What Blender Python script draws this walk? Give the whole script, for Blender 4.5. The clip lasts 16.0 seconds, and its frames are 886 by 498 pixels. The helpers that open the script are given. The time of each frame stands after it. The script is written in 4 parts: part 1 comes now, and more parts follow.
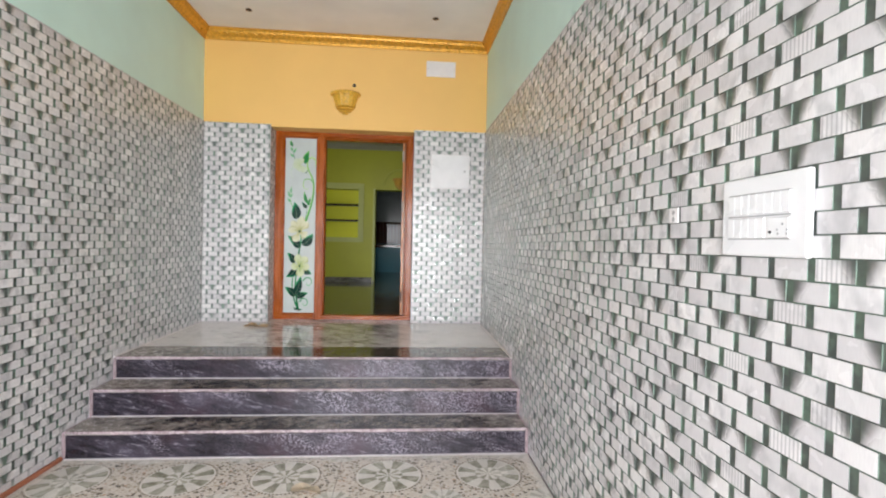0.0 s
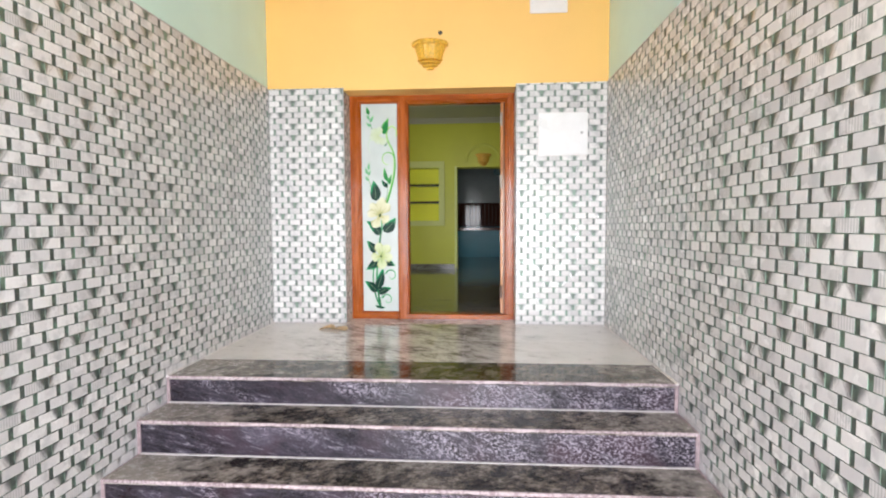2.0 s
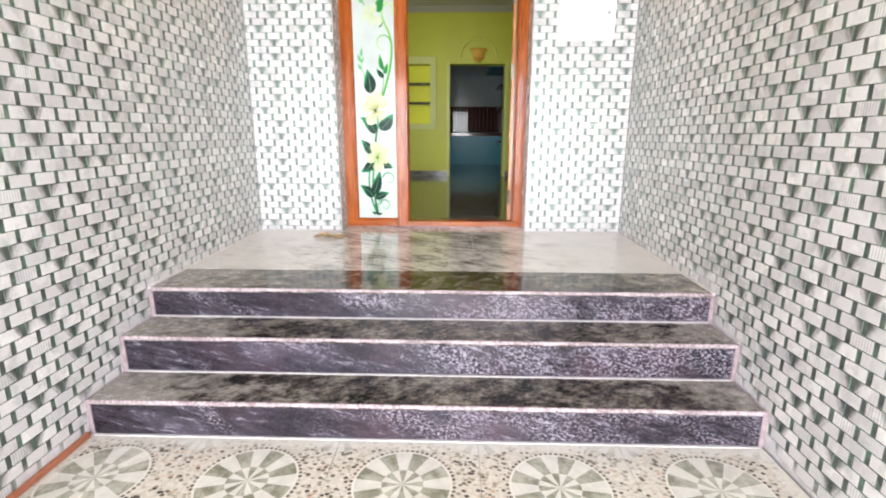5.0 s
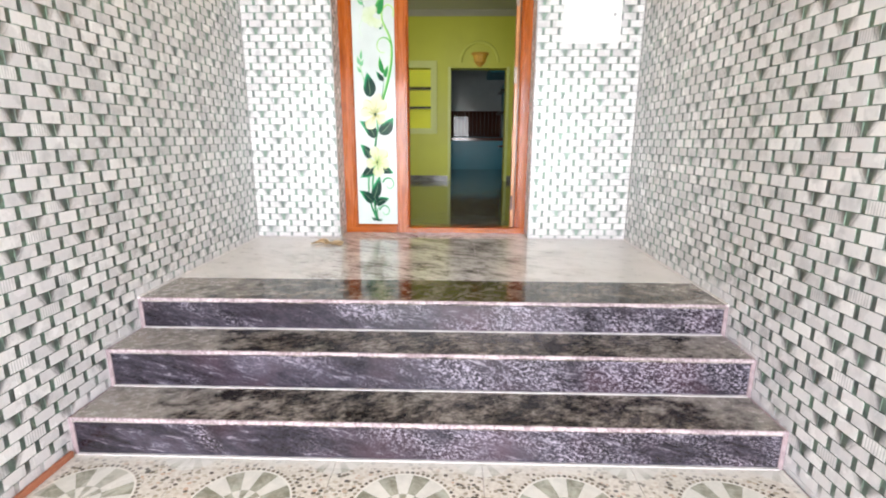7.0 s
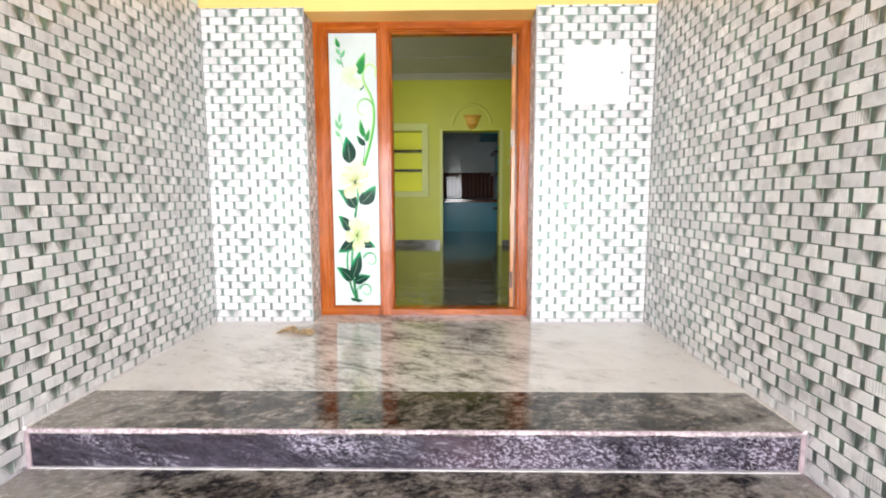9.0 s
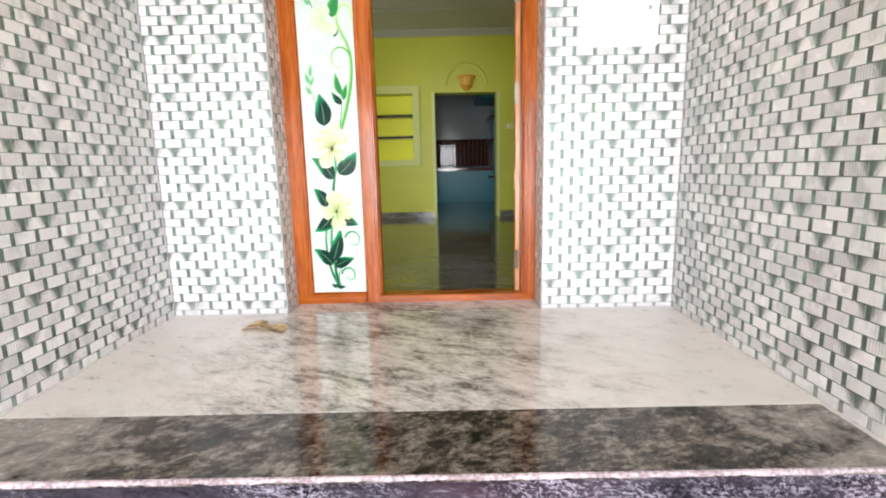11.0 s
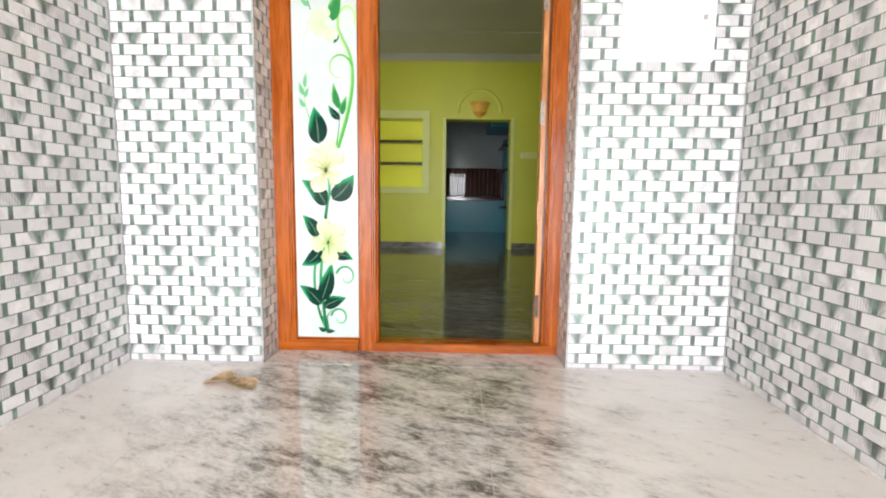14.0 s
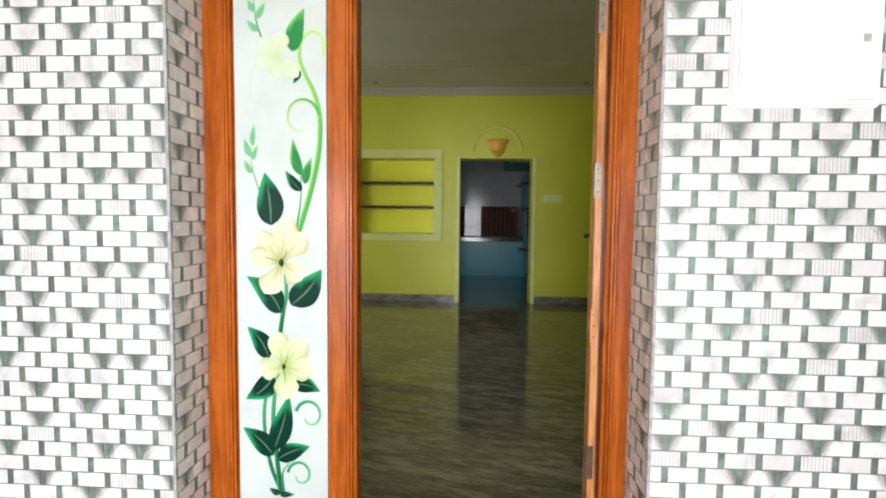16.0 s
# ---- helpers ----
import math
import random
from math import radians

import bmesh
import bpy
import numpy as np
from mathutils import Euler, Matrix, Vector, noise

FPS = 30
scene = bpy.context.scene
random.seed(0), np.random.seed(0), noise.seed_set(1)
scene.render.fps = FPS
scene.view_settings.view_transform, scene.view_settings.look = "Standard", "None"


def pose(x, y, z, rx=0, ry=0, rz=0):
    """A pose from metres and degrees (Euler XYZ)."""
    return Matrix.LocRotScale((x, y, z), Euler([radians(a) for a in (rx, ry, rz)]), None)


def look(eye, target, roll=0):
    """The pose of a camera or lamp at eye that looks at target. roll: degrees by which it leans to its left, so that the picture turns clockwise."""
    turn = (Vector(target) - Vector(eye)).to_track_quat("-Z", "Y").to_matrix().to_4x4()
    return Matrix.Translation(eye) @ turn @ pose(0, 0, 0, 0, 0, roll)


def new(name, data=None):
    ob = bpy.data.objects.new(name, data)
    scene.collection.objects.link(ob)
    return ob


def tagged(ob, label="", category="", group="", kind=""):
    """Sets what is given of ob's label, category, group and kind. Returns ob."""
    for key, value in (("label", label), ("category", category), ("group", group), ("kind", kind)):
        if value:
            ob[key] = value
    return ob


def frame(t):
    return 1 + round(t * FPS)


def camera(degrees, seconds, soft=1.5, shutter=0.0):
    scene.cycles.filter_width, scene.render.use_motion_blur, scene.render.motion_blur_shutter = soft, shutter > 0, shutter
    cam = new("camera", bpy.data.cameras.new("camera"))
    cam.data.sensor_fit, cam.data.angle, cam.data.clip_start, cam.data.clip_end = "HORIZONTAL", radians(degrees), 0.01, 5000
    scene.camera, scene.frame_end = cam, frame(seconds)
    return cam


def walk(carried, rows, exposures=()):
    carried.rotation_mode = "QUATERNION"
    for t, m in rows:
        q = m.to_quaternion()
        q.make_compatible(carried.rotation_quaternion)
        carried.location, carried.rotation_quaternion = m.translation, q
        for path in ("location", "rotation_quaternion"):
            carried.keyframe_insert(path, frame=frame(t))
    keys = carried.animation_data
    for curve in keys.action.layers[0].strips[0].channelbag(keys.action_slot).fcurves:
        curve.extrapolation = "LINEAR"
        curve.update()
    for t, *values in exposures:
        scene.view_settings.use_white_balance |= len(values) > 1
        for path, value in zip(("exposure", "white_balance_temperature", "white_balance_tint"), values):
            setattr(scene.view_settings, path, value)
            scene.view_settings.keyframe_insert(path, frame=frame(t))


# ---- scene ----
cam = camera(85.1, 16.0, 2.0)
PATH = [
    (0, (2.094, -5.245, 0.892), (2.26, -3.252, 0.863), 1.3),
    (0.5, (2.01, -5.018, 0.881), (1.949, -3.019, 0.867), 1.3),
    (1, (1.991, -4.711, 0.914), (1.782, -2.722, 0.917), 1.2),
    (1.5, (1.953, -4.503, 0.899), (1.737, -2.515, 0.862), 0.8),
    (2, (1.838, -4.255, 0.898), (1.705, -2.263, 0.791), -0.3),
    (2.5, (1.789, -4.031, 0.862), (1.69, -2.042, 0.675), -1.2),
    (3, (1.747, -3.847, 0.835), (1.68, -1.869, 0.549), -1.2),
    (3.5, (1.674, -3.835, 0.833), (1.634, -1.869, 0.472), -0.7),
    (4, (1.634, -3.916, 0.805), (1.597, -1.967, 0.359), -0.1),
    (6.5, (1.63, -3.937, 0.802), (1.563, -1.996, 0.323), -0.0),
    (7, (1.621, -3.828, 0.801), (1.565, -1.881, 0.347), 0.2),
    (7.5, (1.64, -3.651, 0.81), (1.57, -1.692, 0.412), 0.2),
    (8, (1.671, -3.529, 0.843), (1.609, -1.552, 0.552), 0.3),
    (8.5, (1.645, -3.416, 0.88), (1.599, -1.429, 0.661), 0.2),
    (11, (1.639, -2.776, 0.865), (1.622, -0.806, 0.519), -1.3),
    (11.5, (1.645, -2.768, 0.836), (1.624, -0.807, 0.446), -0.8),
    (12, (1.654, -2.876, 0.848), (1.615, -0.912, 0.475), -0.5),
    (12.5, (1.633, -2.904, 0.878), (1.602, -0.933, 0.538), -0.2),
    (13, (1.615, -2.774, 0.868), (1.596, -0.801, 0.542), 0.2),
    (13.5, (1.592, -2.594, 0.877), (1.587, -0.616, 0.58), 0.6),
    (14, (1.624, -2.326, 0.862), (1.582, -0.34, 0.631), 0.7),
    (14.5, (1.654, -2.063, 0.887), (1.585, -0.075, 0.67), 0.8),
    (15, (1.6, -1.781, 0.972), (1.53, 0.212, 0.823), 0.8),
    (15.5, (1.593, -1.633, 1.062), (1.534, 0.359, 0.9), 0.8),
    (16, (1.629, -1.484, 1.135), (1.521, 0.51, 1.015), 0.6),
]
EXPOSURE = [(0.0, -0.02), (0.5, 0.16), (1.0, 0.34), (1.5, 0.42), (2.5, 0.64), (3.5, 0.88), (7.0, 0.84), (8.5, 0.96), (11.0, 0.98), (12.5, 1.02), (14.0, 0.98), (16.0, 0.84)]
walk(cam, [(t, look(eye, target, roll)) for t, eye, target, roll in PATH], EXPOSURE)

# ---- world, sun, daylight ----
world = bpy.data.worlds.new("sky")
scene.world = world
world.use_nodes = True
wn = world.node_tree.nodes
sky = wn.new("ShaderNodeTexSky")
sky.sky_type = "NISHITA"
sky.sun_disc = False
sky.sun_elevation = radians(52)
sky.sun_rotation = radians(20)
wn["Background"].inputs[1].default_value = 0.15
world.node_tree.links.new(sky.outputs[0], wn["Background"].inputs[0])

sun = new("sun", bpy.data.lights.new("sun", "SUN"))
sun.data.energy, sun.data.angle, sun.data.color = 3.0, radians(0.6), (1.0, 0.95, 0.88)
sun.matrix_world = look((0, 12, 16), (0, 0, 0))

# daylight through the open front of the porch
front = new("porch_daylight", bpy.data.lights.new("porch_daylight", "AREA"))
front.data.shape, front.data.size, front.data.size_y = "RECTANGLE", 3.6, 3.2
front.data.energy, front.data.color = 585.0, (0.955, 0.952, 1.0)
front.matrix_world = look((1.75, -7.8, 1.1), (1.5, 0.0, 0.2))

# lamp for an unseen side window of the hall, and a fill added in the kitchen
hall_day = new("hall_daylight", bpy.data.lights.new("hall_daylight", "AREA"))
hall_day.data.shape, hall_day.data.size, hall_day.data.size_y = "RECTANGLE", 1.4, 1.2
hall_day.data.energy, hall_day.data.color = 31.0, (1.0, 0.98, 0.92)
hall_day.matrix_world = look((-1.88, 3.0, 1.5), (4, 3.2, 1.9))
kit_fill = new("kitchen_fill", bpy.data.lights.new("kitchen_fill", "AREA"))
kit_fill.data.shape, kit_fill.data.size, kit_fill.data.size_y = "RECTANGLE", 0.9, 0.9
kit_fill.data.energy, kit_fill.data.color = 0.8, (0.9, 0.96, 1.0)
kit_fill.matrix_world = look((0.42, 7.2, 1.6), (3, 7.2, 1.2))


# ---- materials ----
class Nodes:
    """A small builder for node materials."""

    def __init__(self, name, rough=0.5, metal=0.0, spec=0.5, coat=0.0):
        self.m = bpy.data.materials.new(name)
        self.m.use_nodes = True
        self.t = self.m.node_tree
        self.b = self.t.nodes["Principled BSDF"]
        self.b.inputs["Roughness"].default_value = rough
        self.b.inputs["Metallic"].default_value = metal
        self.b.inputs["Specular IOR Level"].default_value = spec
        self.b.inputs["Coat Weight"].default_value = coat
        self.b.inputs["Coat Roughness"].default_value = 0.06

    def put(self, value, socket):
        if isinstance(value, bpy.types.NodeSocket):
            self.t.links.new(value, socket)
        elif isinstance(value, (tuple, list)):
            socket.default_value = (*value, 1.0) if len(value) == 3 and socket.type == "RGBA" else value
        else:
            socket.default_value = value

    def math(self, op, a, b=0.0, c=0.0):
        n = self.t.nodes.new("ShaderNodeMath")
        n.operation = op
        for v, s in zip((a, b, c), n.inputs):
            self.put(v, s)
        return n.outputs[0]

    def mix(self, f, a, b):
        n = self.t.nodes.new("ShaderNodeMix")
        n.data_type = "RGBA"
        self.put(f, n.inputs[0])
        self.put(a, n.inputs[6])
        self.put(b, n.inputs[7])
        return n.outputs[2]

    def position(self):
        return self.t.nodes.new("ShaderNodeNewGeometry").outputs["Position"]

    def object(self):
        return self.t.nodes.new("ShaderNodeTexCoord").outputs["Object"]

    def split(self, v):
        n = self.t.nodes.new("ShaderNodeSeparateXYZ")
        self.put(v, n.inputs[0])
        return n.outputs

    def join(self, x, y, z):
        n = self.t.nodes.new("ShaderNodeCombineXYZ")
        for v, s in zip((x, y, z), n.inputs):
            self.put(v, s)
        return n.outputs[0]

    def place(self, v, turn=(0, 0, 0), scale=(1, 1, 1)):
        """Turns the coordinates first, then stretches them."""
        for turned, scaled in ((turn, (1, 1, 1)), ((0, 0, 0), scale)):
            n = self.t.nodes.new("ShaderNodeMapping")
            self.put(v, n.inputs[0])
            n.inputs["Rotation"].default_value = [radians(a) for a in turned]
            n.inputs["Scale"].default_value = scaled
            v = n.outputs[0]
        return v

    def noise(self, v, scale, detail=4.0, rough=0.55, bend=0.0):
        n = self.t.nodes.new("ShaderNodeTexNoise")
        self.put(v, n.inputs["Vector"])
        n.inputs["Scale"].default_value = scale
        n.inputs["Detail"].default_value = detail
        n.inputs["Roughness"].default_value = rough
        n.inputs["Distortion"].default_value = bend
        return n.outputs[0]

    def white(self, v):
        n = self.t.nodes.new("ShaderNodeTexWhiteNoise")
        self.put(v, n.inputs["Vector"])
        return n.outputs["Value"]

    def cells(self, v, scale, feature="F1"):
        n = self.t.nodes.new("ShaderNodeTexVoronoi")
        n.feature = feature
        self.put(v, n.inputs["Vector"])
        n.inputs["Scale"].default_value = scale
        return n.outputs

    def ramp(self, f, *stops):
        n = self.t.nodes.new("ShaderNodeValToRGB")
        while len(n.color_ramp.elements) < len(stops):
            n.color_ramp.elements.new(0.5)
        for e, (p, c) in zip(n.color_ramp.elements, stops):
            e.position = p
            e.color = (*c, 1.0) if isinstance(c, tuple) else (c, c, c, 1.0)
        self.put(f, n.inputs[0])
        return n.outputs[0]

    def range(self, f, a, b, c=0.0, d=1.0):
        n = self.t.nodes.new("ShaderNodeMapRange")
        n.interpolation_type = "SMOOTHSTEP"
        for v, s in zip((f, a, b, c, d), n.inputs):
            self.put(v, s)
        return n.outputs[0]

    def bump(self, height, strength=0.2, distance=0.002):
        n = self.t.nodes.new("ShaderNodeBump")
        self.put(height, n.inputs["Height"])
        n.inputs["Strength"].default_value = strength
        n.inputs["Distance"].default_value = distance
        self.t.links.new(n.outputs[0], self.b.inputs["Normal"])

    def done(self, color, rough=None):
        self.put(color, self.b.inputs["Base Color"])
        if rough is not None:
            self.put(rough, self.b.inputs["Roughness"])
        return self.m


def paint(name, color, rough=0.55, vary=0.03):
    """Wall paint: slight blotches, roller grain, a few scuffs."""
    n = Nodes(name, rough)
    p = n.position()
    big = n.noise(p, 1.3, 3)
    fine = n.noise(p, 220, 2)
    dark = tuple(c * (1 - 2.2 * vary) for c in color)
    light = tuple(min(1, c * (1 + vary)) for c in color)
    col = n.mix(n.range(big, 0.3, 0.7), dark, light)
    col = n.mix(n.range(n.noise(p, 9, 5), 0.66, 0.85, 0, 0.12), col, tuple(c * 0.75 for c in color))
    n.bump(fine, 0.12, 0.001)
    return n.done(col, n.range(big, 0.3, 0.7, rough - 0.06, rough + 0.06))


def slurry(n, p, reach=0.1):
    """How much dried cement film lies on a wall just over the porch floor, the steps and the landing."""
    xyz = n.split(p)
    height = xyz[2]
    for y, rise in ((-2.074, 0.164), (-1.81, 0.185), (-1.546, 0.161)):
        height = n.math("SUBTRACT", height, n.math("MULTIPLY", n.math("GREATER_THAN", xyz[1], y), rise))
    height = n.math("ADD", n.math("ADD", height, 0.51), n.math("MULTIPLY", n.math("SUBTRACT", n.noise(p, 5, 5, 0.6), 0.5), 0.3))
    steps = n.math("MULTIPLY", n.range(xyz[1], -2.75, -2.2), n.range(xyz[1], -1.5, -1.1, 1.0, 0.35))
    return n.math("MULTIPLY", n.range(height, 0.0, reach, 0.85, 0.0), steps)


def brick_face(name, along, sign, u0, zb, tilt):
    """Printed face of the 0.45 by 0.3 m wall tiles: four by six grey brushed blocks, some ribbed, with soft grey wedges over some joints.
    u0, zb: where a tile's first joint and the foot of its first row lie; tilt: how far the rows climb for each metre along the wall."""
    n = Nodes(name, 0.3, spec=0.6)
    p = n.position()
    xyz = n.split(p)
    u = n.math("DIVIDE", n.math("MULTIPLY", n.math("SUBTRACT", xyz[along], u0), sign), 0.1125)
    v = n.math("DIVIDE", n.math("SUBTRACT", n.math("SUBTRACT", xyz[2], zb), n.math("MULTIPLY", xyz[along], tilt)), 0.05)
    k = n.math("FLOOR", v)
    fz = n.math("FRACT", v)
    row = n.math("MODULO", n.math("SUBTRACT", 606.0, k), 6.0)

    def is_row(r):
        return n.math("COMPARE", row, r, 0.1)

    def away(target):
        return n.math("ABSOLUTE", n.math("SUBTRACT", n.math("MODULO", n.math("ADD", n.math("SUBTRACT", u, target), 402.0), 4.0), 2.0))

    r1, r4 = is_row(1.0), is_row(4.0)
    first = away(n.math("ADD", n.math("MULTIPLY", r1, 1.5), n.math("MULTIPLY", r4, 2.0)))
    second = n.math("ADD", away(3.0), n.math("MULTIPLY", n.math("SUBTRACT", 1.0, r4), 10.0))
    d = n.math("MINIMUM", first, second)
    on = n.math("SUBTRACT", 1.0, n.math("MAXIMUM", is_row(3.0), is_row(5.0)))
    soft = n.noise(p, 55, 2)
    reach = n.math("ADD", n.math("MULTIPLY_ADD", fz, 0.26, 0.12), n.math("MULTIPLY", n.math("SUBTRACT", soft, 0.5), 0.14))
    wedge = n.math("MULTIPLY", n.range(n.math("SUBTRACT", reach, d), -0.17, 0.2), on)
    # each block has its own grey, with cloudy smudges and brush marks
    half = n.math("MULTIPLY", n.math("MODULO", n.math("ADD", k, 600.0), 2.0), 0.5)
    cell = n.math("FLOOR", n.math("ADD", u, half))
    tone = n.white(n.join(n.math("MODULO", n.math("ADD", cell, 400.0), 8.0), n.math("MODULO", n.math("ADD", k, 600.0), 12.0), 1.0))
    base = n.mix(tone, (0.62, 0.60, 0.605), (0.82, 0.80, 0.79))
    smudge = n.noise(n.place(p, scale=(1, 1, 0.7)), 13, 3)
    base = n.mix(n.range(smudge, 0.48, 0.72, 0.0, 0.6), base, (0.42, 0.42, 0.43))
    brushed = n.noise(n.place(p, scale=(8, 8, 1)), 40, 3)
    base = n.mix(n.range(brushed, 0.35, 0.75, 0.0, 0.2), base, (0.50, 0.49, 0.49))
    rib = n.math("ADD", n.math("MULTIPLY", is_row(0.0), n.math("LESS_THAN", away(2.5), 0.42)), n.math("ADD", n.math("MULTIPLY", r1, n.math("LESS_THAN", away(1.0), 0.42)), n.math("MULTIPLY", is_row(3.0), n.math("LESS_THAN", away(0.0), 0.42))))
    wave = n.math("SINE", n.math("MULTIPLY", u, 62.0))
    ribs = n.math("MULTIPLY", n.range(wave, 0.1, 0.8), rib)
    base = n.mix(n.math("MULTIPLY", ribs, 0.5), base, (0.32, 0.32, 0.32))
    dark = n.mix(n.range(d, 0.06, 0.22), (0.13, 0.19, 0.152), (0.215, 0.225, 0.222))
    col = n.mix(n.math("MULTIPLY", wedge, 0.88), base, dark)
    film = slurry(n, p)
    col = n.mix(n.math("MULTIPLY", film, 0.8), col, (0.70, 0.675, 0.69))
    # thin pale joint between whole tiles
    seam = n.math("LESS_THAN", away(2.25), 0.011)
    col = n.mix(n.math("MULTIPLY", seam, 0.6), col, (0.82, 0.80, 0.78))
    fu = n.math("FRACT", n.math("ADD", u, half))
    eu = n.math("MULTIPLY", n.math("SUBTRACT", n.math("MINIMUM", fu, n.math("SUBTRACT", 1.0, fu)), 0.09), 0.1125)
    ev = n.math("MULTIPLY", n.math("SUBTRACT", n.math("MINIMUM", fz, n.math("SUBTRACT", 1.0, fz)), 0.026), 0.05)
    pillow = n.range(n.math("MINIMUM", eu, ev), 0.0, 0.007)
    n.put(n.math("MULTIPLY", n.math("MULTIPLY", wedge, 0.8), n.math("SUBTRACT", 1.0, film)), n.b.inputs["Metallic"])
    relief = n.math("ADD", n.math("MULTIPLY", brushed, 0.35), n.math("MULTIPLY", pillow, 1.2))
    n.bump(n.math("SUBTRACT", relief, n.math("MULTIPLY", ribs, 0.4)), 0.25, 0.0008)
    return n.done(col, n.math("ADD", n.math("MULTIPLY", wedge, 0.22), n.range(n.noise(p, 9, 3), 0.3, 0.7, 0.17, 0.3)))


def joint_face(name):
    """Sunk joint of the wall tiles: a lustre print that runs from grey to bottle green."""
    n = Nodes(name, 0.6, metal=0.92, spec=0.6)
    p = n.position()
    f = n.noise(p, 17, 3)
    g = n.noise(p, 4, 2)
    col = n.mix(n.range(f, 0.38, 0.62), (0.18, 0.21, 0.195), (0.25, 0.35, 0.285))
    col = n.mix(n.range(g, 0.4, 0.65, 0.0, 0.45), col, (0.18, 0.195, 0.187))
    film = slurry(n, p)
    n.put(n.math("MULTIPLY_ADD", film, -0.92, 0.92), n.b.inputs["Metallic"])
    return n.done(n.mix(film, col, (0.62, 0.59, 0.61)))


def marble(name, dark, mid, light, turn, stretch, scale, rough=0.08, vein=0.5, spread=0.08):
    """Polished stone with streaks that run one way."""
    n = Nodes(name, rough, spec=0.5)
    p = n.position()
    q = n.place(p, turn, stretch)
    a = n.noise(q, scale, 8, 0.62, 0.9)
    b = n.noise(q, scale * 4.3, 6, 0.65, 0.6)
    f = n.math("ADD", n.math("MULTIPLY", a, 0.54), n.math("MULTIPLY", b, 0.46))
    col = n.ramp(f, (0.39, dark), (0.49, mid), (0.58, light))
    thin = n.noise(q, scale * 2.2, 9, 0.7, 1.4)
    line = n.math("SUBTRACT", 1.0, n.range(n.math("ABSOLUTE", n.math("SUBTRACT", thin, 0.5)), 0.0, 0.035))
    col = n.mix(n.math("MULTIPLY", line, vein), col, light)
    return n.done(col, n.range(n.noise(p, 5, 4), 0.3, 0.7, rough, rough + spread))


def landing_stone():
    """Glossy grey marble: broken dark smears over a mottled middle, pinkish dust and a painted reflection of the pale
    end wall towards the sides.
    """
    n = Nodes("landing_marble", 0.04, spec=0.5)
    p = n.position()
    q = n.place(p, (0, 0, 27), (1.0, 2.3, 1.0))
    wide = n.noise(q, 2.3, 5, 0.6, 0.6)
    mottle = n.noise(q, 9.5, 6, 0.68, 0.35)
    grain = n.noise(n.place(p, (0, 0, 24), (1.0, 2.4, 1.0)), 34, 6, 0.74, 0.3)
    f = n.math("ADD", n.math("MULTIPLY", wide, 0.34), n.math("ADD", n.math("MULTIPLY", mottle, 0.36), n.math("MULTIPLY", grain, 0.30)))
    col = n.ramp(f, (0.405, (0.12, 0.107, 0.093)), (0.455, (0.29, 0.265, 0.24)), (0.505, (0.55, 0.515, 0.485)), (0.57, (0.76, 0.725, 0.70)))
    # thin broken pale lines
    thin = n.noise(q, 5.5, 8, 0.7, 1.3)
    line = n.math("SUBTRACT", 1.0, n.range(n.math("ABSOLUTE", n.math("SUBTRACT", thin, 0.5)), 0.0, 0.02))
    col = n.mix(n.math("MULTIPLY", line, 0.3), col, (0.70, 0.665, 0.63))
    # dust at the sides, paled further for the mirrored end wall
    side = n.math("ABSOLUTE", n.math("SUBTRACT", n.split(p)[0], 1.35))
    blur = n.math("ADD", side, n.math("MULTIPLY", n.math("SUBTRACT", n.noise(p, 2.6, 6, 0.6), 0.5), 1.5))
    d = n.range(blur, 0.35, 1.15, 0.0, 0.9)
    # dark dashes show through the pale sides here and there
    dash = n.range(n.math("ADD", n.math("MULTIPLY", mottle, 0.6), n.math("MULTIPLY", grain, 0.4)), 0.375, 0.43, 0.5, 0.0)
    d = n.math("MULTIPLY", d, n.math("SUBTRACT", 1.0, dash))
    col = n.mix(d, col, (0.80, 0.755, 0.725))
    return n.done(col, n.math("ADD", n.math("MULTIPLY", d, 0.17), n.range(n.noise(p, 6, 4), 0.3, 0.7, 0.02, 0.06)))


def tread_stone():
    """Dark polished granite with black clouds, pale scratches and dust left towards the ends."""
    n = Nodes("tread_granite", 0.14)
    p = n.position()
    q = n.place(p, (0, 0, -12), (1.0, 1.3, 1.0))
    clouds = n.noise(q, 8.0, 6, 0.7, 0.25)
    fine = n.noise(n.place(p, (0, 0, -18), (1.0, 1.6, 1.0)), 30, 7, 0.74, 0.4)
    f = n.math("ADD", n.math("MULTIPLY", clouds, 0.52), n.math("MULTIPLY", fine, 0.48))
    col = n.ramp(f, (0.43, (0.012, 0.010, 0.008)), (0.485, (0.062, 0.052, 0.043)), (0.535, (0.155, 0.132, 0.11)), (0.60, (0.29, 0.25, 0.22)))
    scratch = n.noise(n.place(p, (0, 0, -32), (1.0, 6.0, 1.0)), 13, 5, 0.7, 0.3)
    col = n.mix(n.range(scratch, 0.65, 0.71, 0.0, 0.5), col, (0.36, 0.32, 0.29))
    off = n.math("ABSOLUTE", n.math("SUBTRACT", n.split(p)[0], 1.62))
    ends = n.range(n.math("ADD", off, n.math("MULTIPLY", n.math("SUBTRACT", clouds, 0.5), 2.0)), 0.8, 1.45, 0.0, 0.8)
    col = n.mix(ends, col, (0.36, 0.325, 0.30))
    return n.done(col, n.math("ADD", n.math("MULTIPLY", ends, 0.16), n.range(fine, 0.35, 0.65, 0.06, 0.18)))


